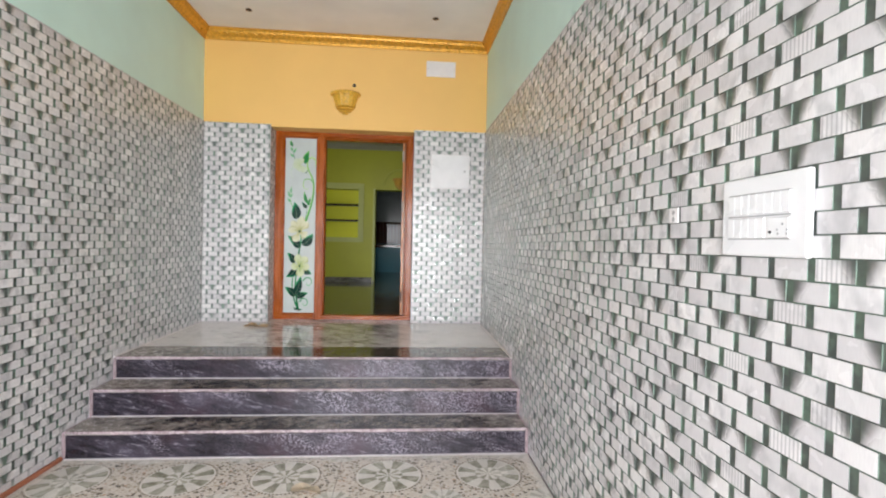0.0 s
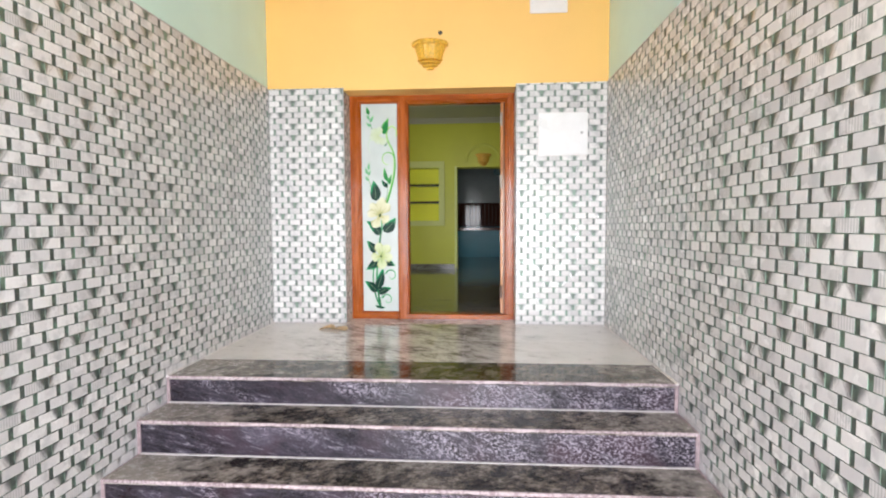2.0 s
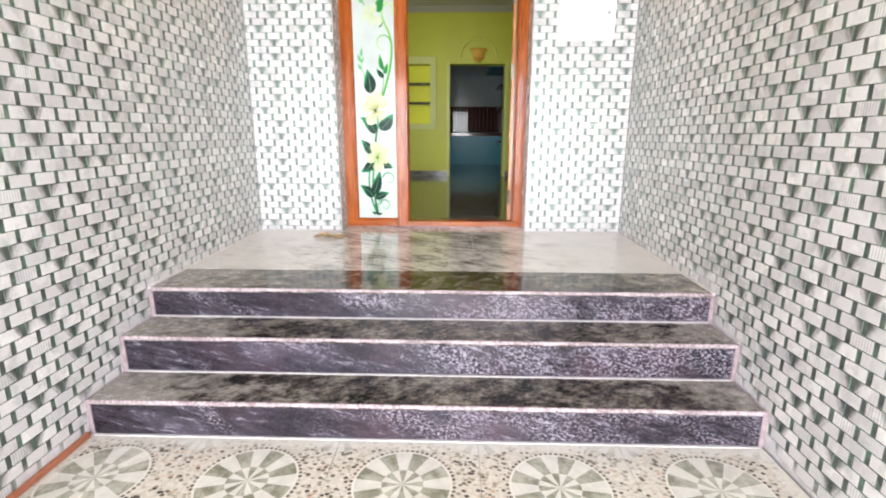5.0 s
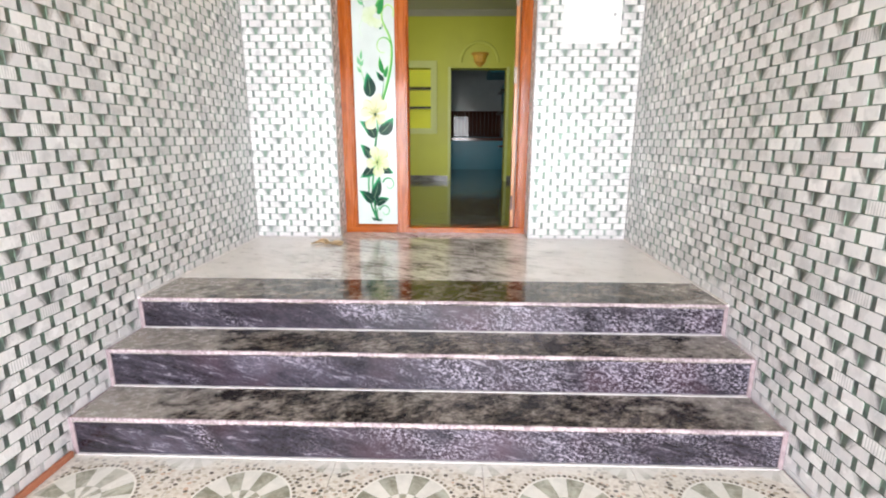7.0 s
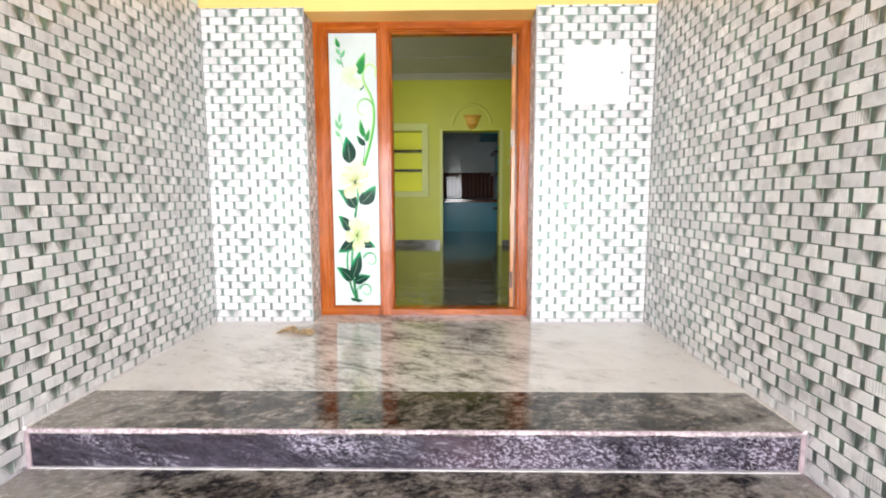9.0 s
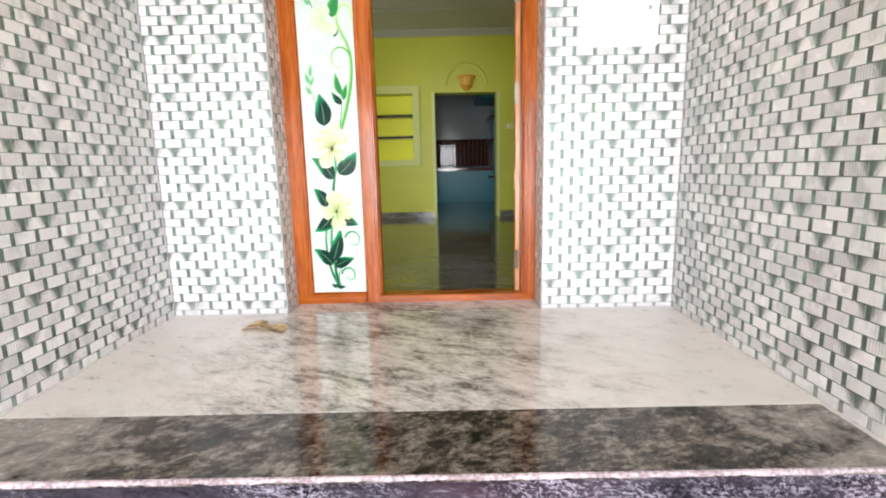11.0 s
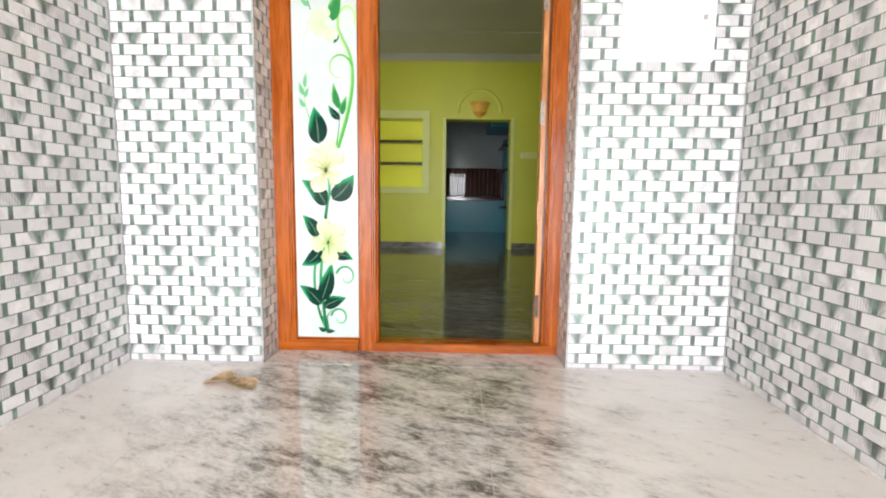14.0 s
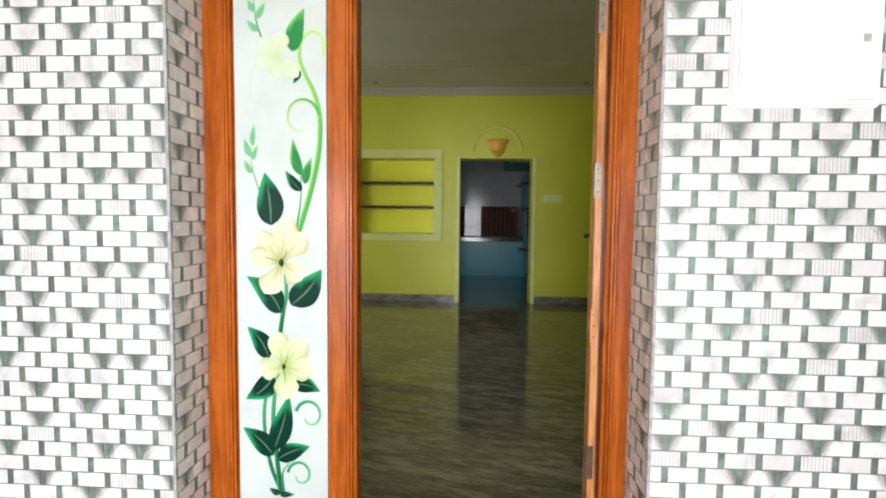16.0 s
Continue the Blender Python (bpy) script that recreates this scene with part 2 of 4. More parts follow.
def riser_stone():
    """Purple-black granite: thin slanting streaks at one end, dense pale mineral flecks towards the other."""
    n = Nodes("riser_granite", 0.2)
    p = n.position()
    q = n.place(p, (0, -14, 0), (1.0, 1.0, 4.2))
    a = n.noise(q, 7.0, 9, 0.74, 0.5)
    col = n.ramp(a, (0.40, (0.012, 0.010, 0.015)), (0.51, (0.023, 0.019, 0.027)), (0.60, (0.05, 0.043, 0.06)), (0.70, (0.29, 0.265, 0.305)))
    rust = n.range(n.noise(p, 2.1, 3), 0.48, 0.7, 0.0, 0.6)
    col = n.mix(rust, col, (0.06, 0.03, 0.041))
    zone = n.math("ADD", n.noise(n.place(p, (0, -26, 0), (1, 1, 2.4)), 2.1, 4, 0.6, 0.4), n.math("MULTIPLY", n.math("SUBTRACT", n.split(p)[0], 1.3), 0.075))
    patch = n.range(zone, 0.44, 0.64, 0.06, 1.0)
    grain = n.noise(n.place(p, (0, -14, 0), (1.0, 1.0, 1.7)), 62, 6, 0.8)
    flecks = n.range(grain, 0.50, 0.57)
    col = n.mix(n.math("MULTIPLY", n.math("MULTIPLY", flecks, patch), 0.66), col, (0.44, 0.39, 0.47))
    dark = n.range(grain, 0.38, 0.45, 0.5, 0.0)
    col = n.mix(n.math("MULTIPLY", dark, patch), col, (0.014, 0.012, 0.017))
    # pale haze of reflected daylight put into the stone's colour
    glare = n.range(n.noise(n.place(p, (0, -20, 0), (1, 1, 2.0)), 1.5, 5, 0.6), 0.50, 0.72, 0.0, 0.2)
    col = n.mix(glare, col, (0.25, 0.22, 0.29))
    return n.done(col, n.range(a, 0.3, 0.7, 0.14, 0.3))


def varnish(name, light, dark, across=(14, 14, 1.2)):
    """Varnished wood, grain along the longest way given by across."""
    n = Nodes(name, 0.34, spec=0.25, coat=0.2)
    p = n.position()
    g = n.noise(n.place(p, (0, 0, 0), across), 2.2, 7, 0.6, 0.8)
    fine = n.noise(n.place(p, (0, 0, 0), tuple(4 * a for a in across)), 3.0, 5, 0.65)
    f = n.math("ADD", n.math("MULTIPLY", g, 0.65), n.math("MULTIPLY", fine, 0.35))
    col = n.mix(n.range(f, 0.36, 0.62), dark, light)
    blotch = n.range(n.noise(p, 3.5, 3), 0.4, 0.75, 0.0, 0.3)
    col = n.mix(blotch, col, tuple(0.6 * c for c in dark))
    n.bump(fine, 0.05, 0.0005)
    return n.done(col, n.range(g, 0.3, 0.7, 0.2, 0.32))


def medallion():
    """Printed porch tile: a wheel of sixteen green-grey wedges with a smaller wheel inside, a ring of dark beads and cream pebbles round it."""
    n = Nodes("medallion_tile", 0.3)
    p = n.position()
    xyz = n.split(n.object())
    x, y = xyz[0], xyz[1]
    r = n.math("SQRT", n.math("ADD", n.math("MULTIPLY", x, x), n.math("MULTIPLY", y, y)))
    angle = n.math("ARCTAN2", y, x)
    even = n.math("MODULO", n.math("ADD", n.math("FLOOR", n.math("ADD", n.math("DIVIDE", angle, 2 * math.pi / 16), 0.35)), 16.0), 2.0)
    ring = n.range(r, 0.080, 0.082)
    checker = n.math("ABSOLUTE", n.math("SUBTRACT", even, ring))
    marbled = n.noise(p, 16, 6, 0.65, 0.4)
    pale = n.mix(n.range(marbled, 0.3, 0.7), (0.60, 0.575, 0.525), (0.72, 0.69, 0.635))
    grey = n.mix(n.range(marbled, 0.35, 0.65), (0.19, 0.185, 0.13), (0.43, 0.42, 0.345))
    disc = n.mix(checker, grey, pale)
    cream = n.mix(n.range(n.noise(p, 60, 3), 0.35, 0.65), (0.56, 0.50, 0.43), (0.68, 0.63, 0.56))

    def pebbles(scale, size):
        cell = n.cells(n.place(p, scale=(1, 1.25, 0)), scale)
        shade = n.white(cell["Position"])
        tone = n.ramp(shade, (0.0, (0.03, 0.024, 0.018)), (0.2, (0.09, 0.07, 0.05)), (0.34, (0.24, 0.20, 0.15)), (0.66, (0.38, 0.33, 0.255)), (0.86, (0.52, 0.45, 0.36)), (1.0, (0.50, 0.31, 0.21)))
        return n.mix(n.range(cell["Distance"], size - 0.06, size + 0.04), tone, cream), cell["Distance"]

    stones, bumps = pebbles(42, 0.42)
    # small dark beads close round the wheel
    turn = n.math("DIVIDE", angle, 2 * math.pi / 58)
    bu = n.math("MULTIPLY", n.math("SUBTRACT", n.math("FRACT", turn), 0.5), 0.0217)
    bv = n.math("SUBTRACT", r, 0.2015)
    far = n.math("SQRT", n.math("ADD", n.math("MULTIPLY", bu, bu), n.math("MULTIPLY", bv, bv)))
    dot = n.white(n.join(n.math("FLOOR", turn), 3.0, 1.0))
    bead = n.mix(n.range(far, 0.006, 0.0085), n.ramp(dot, (0.0, (0.04, 0.032, 0.025)), (0.6, (0.17, 0.13, 0.09)), (1.0, (0.50, 0.44, 0.35))), cream)
    # pale quarter panels at the corners, with darker wedges
    ax, ay = n.math("SUBTRACT", 0.3035, n.math("ABSOLUTE", x)), n.math("SUBTRACT", 0.3035, n.math("ABSOLUTE", y))
    rc = n.math("SQRT", n.math("ADD", n.math("MULTIPLY", ax, ax), n.math("MULTIPLY", ay, ay)))
    ac = n.math("FLOOR", n.math("DIVIDE", n.math("ARCTAN2", ay, ax), math.pi / 10))
    inner = n.math("MODULO", n.math("ADD", ac, n.range(rc, 0.054, 0.056)), 2.0)
    corner = n.mix(inner, n.mix(0.35, grey, pale), pale)
    out = n.mix(n.range(rc, 0.120, 0.123), corner, stones)
    out = n.mix(n.range(r, 0.2105, 0.2125), bead, out)
    col = n.mix(n.range(r, 0.185, 0.188), disc, out)
    line = n.math("SUBTRACT", 1.0, n.range(n.math("ABSOLUTE", n.math("SUBTRACT", r, 0.1895)), 0.002, 0.0045))
    col = n.mix(n.math("MULTIPLY", line, 0.8), col, (0.78, 0.75, 0.69))
    dust = n.range(n.noise(p, 3, 5), 0.4, 0.75, 0.02, 0.28)
    # dried cement slurry swept along the foot of the steps and of the walls
    px = n.split(p)
    foot = n.math("MINIMUM", n.math("SUBTRACT", -2.074, px[1]), n.math("MINIMUM", px[0], n.math("SUBTRACT", 2.965, px[0])))
    slurry = n.range(n.math("ADD", foot, n.math("MULTIPLY", n.math("SUBTRACT", n.noise(p, 9, 5), 0.5), 0.09)), 0.0, 0.085, 0.8, 0.0)
    dust = n.math("MAXIMUM", dust, slurry)
    col = n.mix(dust, col, (0.69, 0.655, 0.61))
    n.bump(bumps, 0.1, 0.001)
    return n.done(col, n.math("ADD", n.math("MULTIPLY", dust, 0.4), 0.2))


def plain(name, color, rough=0.5, metal=0.0, vary=0.12, scale=25, coat=0.0, spec=0.5):
    n = Nodes(name, rough, metal, coat=coat, spec=spec)
    f = n.noise(n.object(), scale, 4)
    col = n.mix(n.range(f, 0.3, 0.7), tuple(c * (1 - vary) for c in color), tuple(min(1, c * (1 + vary)) for c in color))
    return n.done(col, n.range(n.noise(n.object(), scale * 0.4, 3), 0.3, 0.7, max(0.02, rough - 0.05), rough + 0.07))


def enamel(name, rough=0.15):
    n = Nodes(name, rough, spec=0.12)

    def read(key):
        a = n.t.nodes.new("ShaderNodeAttribute")
        a.attribute_name = key
        return a.outputs["Fac"]

    return n, read("along"), read("across")


def leaf_enamel(name, deep, tip, vein):
    """Airbrushed leaf: deep heart, lighter tip and one lighter side, a thin midrib."""
    n, along, across = enamel(name)
    streak = n.noise(n.place(n.object(), scale=(1, 1, 0.4)), 70, 3)
    f = n.math("ADD", n.range(along, 0.5, 1.0, 0.0, 0.7), n.math("MULTIPLY", n.range(across, 0.15, 1.0, 0.0, 0.75), n.range(along, 0.15, 0.6)))
    f = n.math("ADD", f, n.math("MULTIPLY", n.math("SUBTRACT", streak, 0.5), 0.5))
    col = n.mix(n.range(f, 0.05, 0.95), deep, tip)
    rib = n.math("SUBTRACT", 1.0, n.range(n.math("ABSOLUTE", across), 0.02, 0.10))
    rib = n.math("MULTIPLY", rib, n.range(along, 0.55, 0.85, 0.65, 0.0))
    return n.done(n.mix(rib, col, vein))


def petal_enamel(name, foot, body, rim):
    """Airbrushed petal: green-yellow foot, cream body, pale rim, one shaded side."""
    n, along, across = enamel(name)
    col = n.ramp(along, (0.05, foot), (0.38, body), (0.95, rim))
    shade = n.math("MULTIPLY", n.range(across, -1.0, -0.35, 0.65, 0.0), n.range(along, 0.2, 0.7))
    col = n.mix(shade, col, foot)
    fold = n.math("SUBTRACT", 1.0, n.range(n.math("ABSOLUTE", n.math("SUBTRACT", across, 0.08)), 0.03, 0.22))
    return n.done(n.mix(n.math("MULTIPLY", fold, n.range(along, 0.3, 0.7, 0.7, 0.0)), col, foot))


def stem_enamel(name, low, high):
    n, along, across = enamel(name)
    col = n.mix(n.range(along, 0.0, 1.0), low, high)
    return n.done(n.mix(n.range(across, 0.1, 0.9, 0.0, 0.45), col, tuple(min(1.0, 1.7 * c) for c in high)))


YELLOW = paint("yellow_paint", (0.88, 0.545, 0.17), 0.5, 0.015)
MINT = paint("mint_paint", (0.63, 0.84, 0.755), 0.5)
LIME = paint("lime_paint", (0.62, 0.65, 0.07), 0.45)
LIME_TRIM = paint("pale_lime_paint", (0.70, 0.76, 0.26), 0.45)
LIME_ARCH = paint("arch_paint", (0.66, 0.70, 0.11), 0.45)
CEIL = paint("ceiling_paint", (0.85, 0.81, 0.78), 0.7, 0.04)
# white ceiling paint greyed so that the indoor ceilings look dim
HALL_CEIL_DIM = paint("dimmed_hall_ceiling_paint", (0.45, 0.45, 0.38), 0.6, 0.04)
# niche back's brightness put into the colour: lighter than the hall lime
NICHE_LIME = paint("bright_niche_lime", (0.90, 0.92, 0.05), 0.45)
TEAL = paint("teal_paint", (0.05, 0.37, 0.48), 0.4)
PLASTER = paint("grey_plaster", (0.45, 0.44, 0.42), 0.8)
TILES = {"left": (1, 1.0, -2.050, 0.245, 0.0), "right": (1, -1.0, -4.225, 0.8341, -0.0095), "back": (0, 1.0, 0.2205, 1.139, 0.0), "back_right": (0, 1.0, 2.242, 1.131, 0.0), "reveal": (1, 1.0, 0.06, 1.122, 0.0)}
BRICK = {key: brick_face("brick_tile_" + key, *value) for key, value in TILES.items()}
JOINT = joint_face("tile_joint")
GOLD = plain("gold_paint", (0.66, 0.33, 0.035), 0.32, 0.35, 0.2, 40)
BRACKET = plain("bracket_gold_paint", (0.72, 0.41, 0.045), 0.42, 0.0, 0.22, 60)
GOLD_DARK = plain("dark_gold_paint", (0.45, 0.20, 0.02), 0.4, 0.3, 0.2, 40)
WOOD = varnish("orange_varnished_wood", (0.44, 0.105, 0.007), (0.25, 0.046, 0.003), (9, 9, 0.8))
WOOD_H = varnish("orange_varnished_rail", (0.44, 0.105, 0.007), (0.25, 0.046, 0.003), (0.8, 9, 9))
WOOD_RAW = varnish("pale_bare_wood", (0.56, 0.25, 0.095), (0.40, 0.15, 0.05))
WOOD_DARK = varnish("brown_door_wood", (0.20, 0.07, 0.025), (0.09, 0.03, 0.012))
GATE_WOOD = varnish("bright_orange_wood", (0.70, 0.23, 0.03), (0.48, 0.12, 0.015), (4, 4, 4))
RISER = riser_stone()
TREAD = tread_stone()
LANDING = landing_stone()
HALL_MARBLE = marble("hall_marble", (0.06, 0.062, 0.05), (0.13, 0.13, 0.105), (0.26, 0.255, 0.21), (0, 0, 14), (1.0, 5.0, 1.0), 2.6, 0.06, 0.35)
SKIRT = marble("skirting_stone", (0.08, 0.08, 0.075), (0.16, 0.16, 0.15), (0.28, 0.28, 0.27), (0, 0, 0), (1, 1, 4), 4.0, 0.15)
GROUT = plain("pinkish_grout", (0.31, 0.235, 0.25), 0.8, 0.0, 0.2, 22)
WHITE_GROUT = plain("white_grout", (0.50, 0.465, 0.47), 0.8, 0.0, 0.12, 30)
SIDE_GROUT = plain("pale_fillet_grout", (0.68, 0.64, 0.62), 0.8, 0.0, 0.12, 30)
CORNER_GROUT = plain("grey_corner_grout", (0.36, 0.355, 0.35), 0.7, 0.0, 0.25, 30)
MEDAL = medallion()


def crumbly():
    n = Nodes("crumbly_cement", 0.85)
    f = n.noise(n.position(), 75, 5, 0.7)
    g = n.noise(n.position(), 7, 3)
    col = n.mix(n.range(n.math("ADD", f, n.math("MULTIPLY", n.math("SUBTRACT", g, 0.5), 0.5)), 0.40, 0.58), (0.24, 0.18, 0.195), (0.50, 0.41, 0.43))
    n.bump(f, 0.4, 0.002)
    return n.done(col)


CRUMBLY = crumbly()
WHITE = plain("white_plastic", (0.82, 0.82, 0.82), 0.3, 0.0, 0.03, 8)
WHITE_DULL = plain("white_board", (0.78, 0.75, 0.74), 0.5, 0.0, 0.04, 8)
GREY_PLASTIC = plain("grey_plastic", (0.40, 0.40, 0.40), 0.4)
BLACK = plain("black_metal", (0.02, 0.02, 0.02), 0.35)
DARK_HOLE = plain("dark_socket", (0.03, 0.025, 0.02), 0.6)
STEEL = plain("worn_steel", (0.26, 0.22, 0.18), 0.5, 0.7, 0.2, 60)
DARK_STEEL = plain("rusty_steel", (0.10, 0.06, 0.04), 0.5, 0.6, 0.3, 60)
BLACK_STONE = plain("black_granite", (0.015, 0.014, 0.014), 0.3)
GLASS_MILK = plain("frosted_glass", (0.55, 0.605, 0.585), 0.12, 0.0, 0.05, 4, 0.0, 0.3)
LEAF_DARK = leaf_enamel("dark_green_enamel", (0.003, 0.032, 0.020), (0.022, 0.30, 0.115), (0.16, 0.30, 0.17))
LEAF_MID = leaf_enamel("fresh_green_enamel", (0.03, 0.22, 0.06), (0.16, 0.50, 0.13), (0.04, 0.18, 0.06))
LEAF_PALE = leaf_enamel("pale_green_enamel", (0.16, 0.44, 0.22), (0.38, 0.62, 0.36), (0.14, 0.36, 0.18))
EYE = plain("flower_eye_enamel", (0.008, 0.03, 0.015), 0.15, 0.0, 0.1, 20, 0.0, 0.12)
STEM_DARK = stem_enamel("stem_green_enamel", (0.006, 0.10, 0.04), (0.07, 0.32, 0.13))
STEM_PALE = stem_enamel("vine_green_enamel", (0.07, 0.34, 0.07), (0.42, 0.64, 0.24))
STEM_MID = stem_enamel("tendril_green_enamel", (0.03, 0.22, 0.09), (0.20, 0.50, 0.26))
STEM_FAINT = stem_enamel("faint_green_enamel", (0.42, 0.60, 0.40), (0.52, 0.64, 0.50))
PETAL = petal_enamel("cream_yellow_enamel", (0.35, 0.36, 0.12), (0.60, 0.60, 0.37), (0.68, 0.69, 0.52))
PETAL_GREEN = petal_enamel("green_cream_enamel", (0.33, 0.41, 0.13), (0.54, 0.61, 0.33), (0.64, 0.69, 0.48))
PETAL_PALE = petal_enamel("faded_yellow_enamel", (0.50, 0.59, 0.36), (0.56, 0.64, 0.44), (0.57, 0.65, 0.53))
PALE_LEAF = plain("pale_dry_leaf", (0.62, 0.53, 0.40), 0.7, 0.0, 0.12, 30)
DRY_LEAF = plain("dry_leaf", (0.68, 0.51, 0.31), 0.7, 0.0, 0.3, 40)
KITCHEN_BROWN = marble("brown_kitchen_tile", (0.035, 0.012, 0.009), (0.06, 0.02, 0.014), (0.10, 0.04, 0.03), (0, 0, 0), (5, 1, 0.8), 6.0, 0.012, 0.1, 0.012)
KITCHEN_BROWN.node_tree.nodes["Principled BSDF"].inputs["Specular IOR Level"].default_value = 0.2
# white tile with the kitchen's dimness put into its grey
KITCHEN_WHITE_DIM = plain("dimmed_white_kitchen_tile", (0.36, 0.39, 0.38), 0.08, 0.0, 0.04, 6)
COUNTER = plain("red_brown_granite", (0.11, 0.03, 0.02), 0.12, 0.0, 0.4, 60)
ASPHALT = plain("street_ground", (0.30, 0.27, 0.23), 0.9, 0.0, 0.25, 3)
GATE_METAL = plain("gate_paint", (0.10, 0.05, 0.03), 0.4)


# ---- building helpers ----
def box(bm, x0, y0, z0, x1, y1, z1):
    v = [bm.verts.new(c) for c in ((x0, y0, z0), (x1, y0, z0), (x1, y1, z0), (x0, y1, z0), (x0, y0, z1), (x1, y0, z1), (x1, y1, z1), (x0, y1, z1))]
    for f in ((0, 3, 2, 1), (4, 5, 6, 7), (0, 1, 5, 4), (1, 2, 6, 5), (2, 3, 7, 6), (3, 0, 4, 7)):
        bm.faces.new([v[i] for i in f])
    return bm


def block(x0, y0, z0, x1, y1, z1, bevel=0.0, steps=1):
    bm = box(bmesh.new(), x0, y0, z0, x1, y1, z1)
    if bevel:
        bmesh.ops.bevel(bm, geom=bm.edges[:], offset=bevel, segments=steps, affect="EDGES", profile=0.5)
    return bm


def cylinder(center, axis, r0, r1, length, seg=20):
    bm = bmesh.new()
    turn = Vector((0, 0, 1)).rotation_difference(Vector(axis)).to_matrix().to_4x4()
    m = Matrix.Translation(center) @ turn @ Matrix.Translation((0, 0, length / 2))
    bmesh.ops.create_cone(bm, cap_ends=True, segments=seg, radius1=r0, radius2=r1, depth=length, matrix=m)
    return bm


def extrude(profile, start, end, wide, deep):
    """A straight moulding: profile points (a, b) along the vectors wide and deep, swept from start to end."""
    bm = bmesh.new()
    rings = []
    for base in (start, end):
        rings.append([bm.verts.new(Vector(base) + a * Vector(wide) + b * Vector(deep)) for a, b in profile])
    k = len(profile)
    for i in range(k):
        j = (i + 1) % k
        bm.faces.new((rings[0][i], rings[0][j], rings[1][j], rings[1][i]))
    bm.faces.new(rings[0])
    bm.faces.new(rings[1][::-1])
    bmesh.ops.recalc_face_normals(bm, faces=bm.faces[:])
    return bm


def rounded_panel(w, h, y0, y1, r):
    """An upright panel with rounded corners, w and h from its centre, from y0 in front to y1 behind."""
    pts = []
    for cx, cz, a0 in ((w - r, h - r, 0), (r - w, h - r, 90), (r - w, r - h, 180), (w - r, r - h, 270)):
        for i in range(7):
            a = radians(a0 + 15 * i)
            pts.append((cx + r * math.cos(a), cz + r * math.sin(a)))
    bm = extrude(pts, (0, y0, 0), (0, y1, 0), (1, 0, 0), (0, 0, 1))
    face = min(bm.faces, key=lambda f: f.calc_center_median().y)
    bmesh.ops.bevel(bm, geom=face.edges[:], offset=0.002, segments=2, affect="EDGES", profile=0.5)
    return bm


def mesh_of(name, bm, material, smooth=False):
    me = bpy.data.meshes.new(name)
    bm.to_mesh(me)
    bm.free()
    me.materials.append(material)
    if smooth:
        for p in me.polygons:
            p.use_smooth = True
    return me


def part(name, bm, material, parent, label="", smooth=False):
    ob = new(name, mesh_of(name, bm, material, smooth))
    ob.parent = parent
    if label:
        tagged(ob, label)
    return ob


def thing(name, label, category, at=(0, 0, 0), group="", kind=""):
    ob = new(name)
    ob.location = at
    return tagged(ob, label, category, group, kind)


def solid(name, bm, material, label, category, kind="structure", smooth=False, group=""):
    ob = new(name, mesh_of(name, bm, material, smooth))
    return tagged(ob, label, category, group, kind)


def smooth_line(pts, steps=8):
    """A smooth run through a few points."""
    p = [Vector(a) for a in pts]
    p = [2 * p[0] - p[1], *p, 2 * p[-1] - p[-2]]
    out = []
    for i in range(1, len(p) - 2):
        for s in range(steps):
            t = s / steps
            a, b, c, d = p[i - 1 : i + 3]
            out.append(0.5 * (2 * b + (c - a) * t + (2 * a - 5 * b + 4 * c - d) * t * t + (3 * b - a - 3 * c + d) * t ** 3))
    return [*out, p[-2]]


# ---- the plan ----
W = 2.965            # width of the porch
FRONT = -5.95        # its open front
FLOOR = -0.52        # porch floor; the landing is at 0
TOP = 2.095          # upper edge of the wall tiles
CEILING = 3.06
DOOR_L, DOOR_R, DOOR_T = 0.681, 2.19, 2.072
FRAME_Y = 0.21
HALL_Y, HALL_TOP = 5.157, 2.9
HALL_L, HALL_R = -1.9, 3.75

# ---- large structure ----
ground = solid("ground", block(-90, -90, -0.95, 90, 90, -0.6), ASPHALT, "sandy street ground in front of the house", "ground")
under = solid("foundation", block(-2.4, FRONT, -0.9, 4.2, 9.8, -0.55), PLASTER, "plain concrete base of the house", "foundation")

wall_left = solid("wall_left", block(-0.21, FRONT, -0.55, -0.01, 0.01, CEILING + 0.15), MINT, "mint-green painted side wall with brick-pattern tiles below", "wall")
wall_right = solid("wall_right", block(W + 0.01, FRONT, -0.55, W + 0.21, 0.01, CEILING + 0.15), MINT, "mint-green painted side wall with brick-pattern tiles below", "wall")
part("tile_bed", block(-0.0105, FRONT + 0.02, FLOOR, -0.003, 0.0, TOP), JOINT, wall_left)
part("tile_bed", block(W + 0.003, FRONT + 0.02, FLOOR, W + 0.0105, 0.0, TOP), JOINT, wall_right)

bm = bmesh.new()
box(bm, -2.1, 0.01, -0.55, DOOR_L - 0.01, 0.33, CEILING + 0.15)
box(bm, DOOR_R + 0.01, 0.01, -0.55, 3.95, 0.33, CEILING + 0.15)
box(bm, DOOR_L - 0.01, 0.01, DOOR_T, DOOR_R + 0.01, 0.33, CEILING + 0.15)
box(bm, DOOR_L - 0.01, 0.01, -0.55, DOOR_R + 0.01, 0.33, -0.03)
wall_back = solid("wall_back", bm, YELLOW, "warm yellow painted end wall round the front door", "wall")
part("tile_bed", block(-0.002, 0.003, 0.0, DOOR_L - 0.003, 0.0115, TOP), JOINT, wall_back)
part("tile_bed", block(DOOR_R + 0.003, 0.003, 0.0, W + 0.002, 0.0115, TOP), JOINT, wall_back)
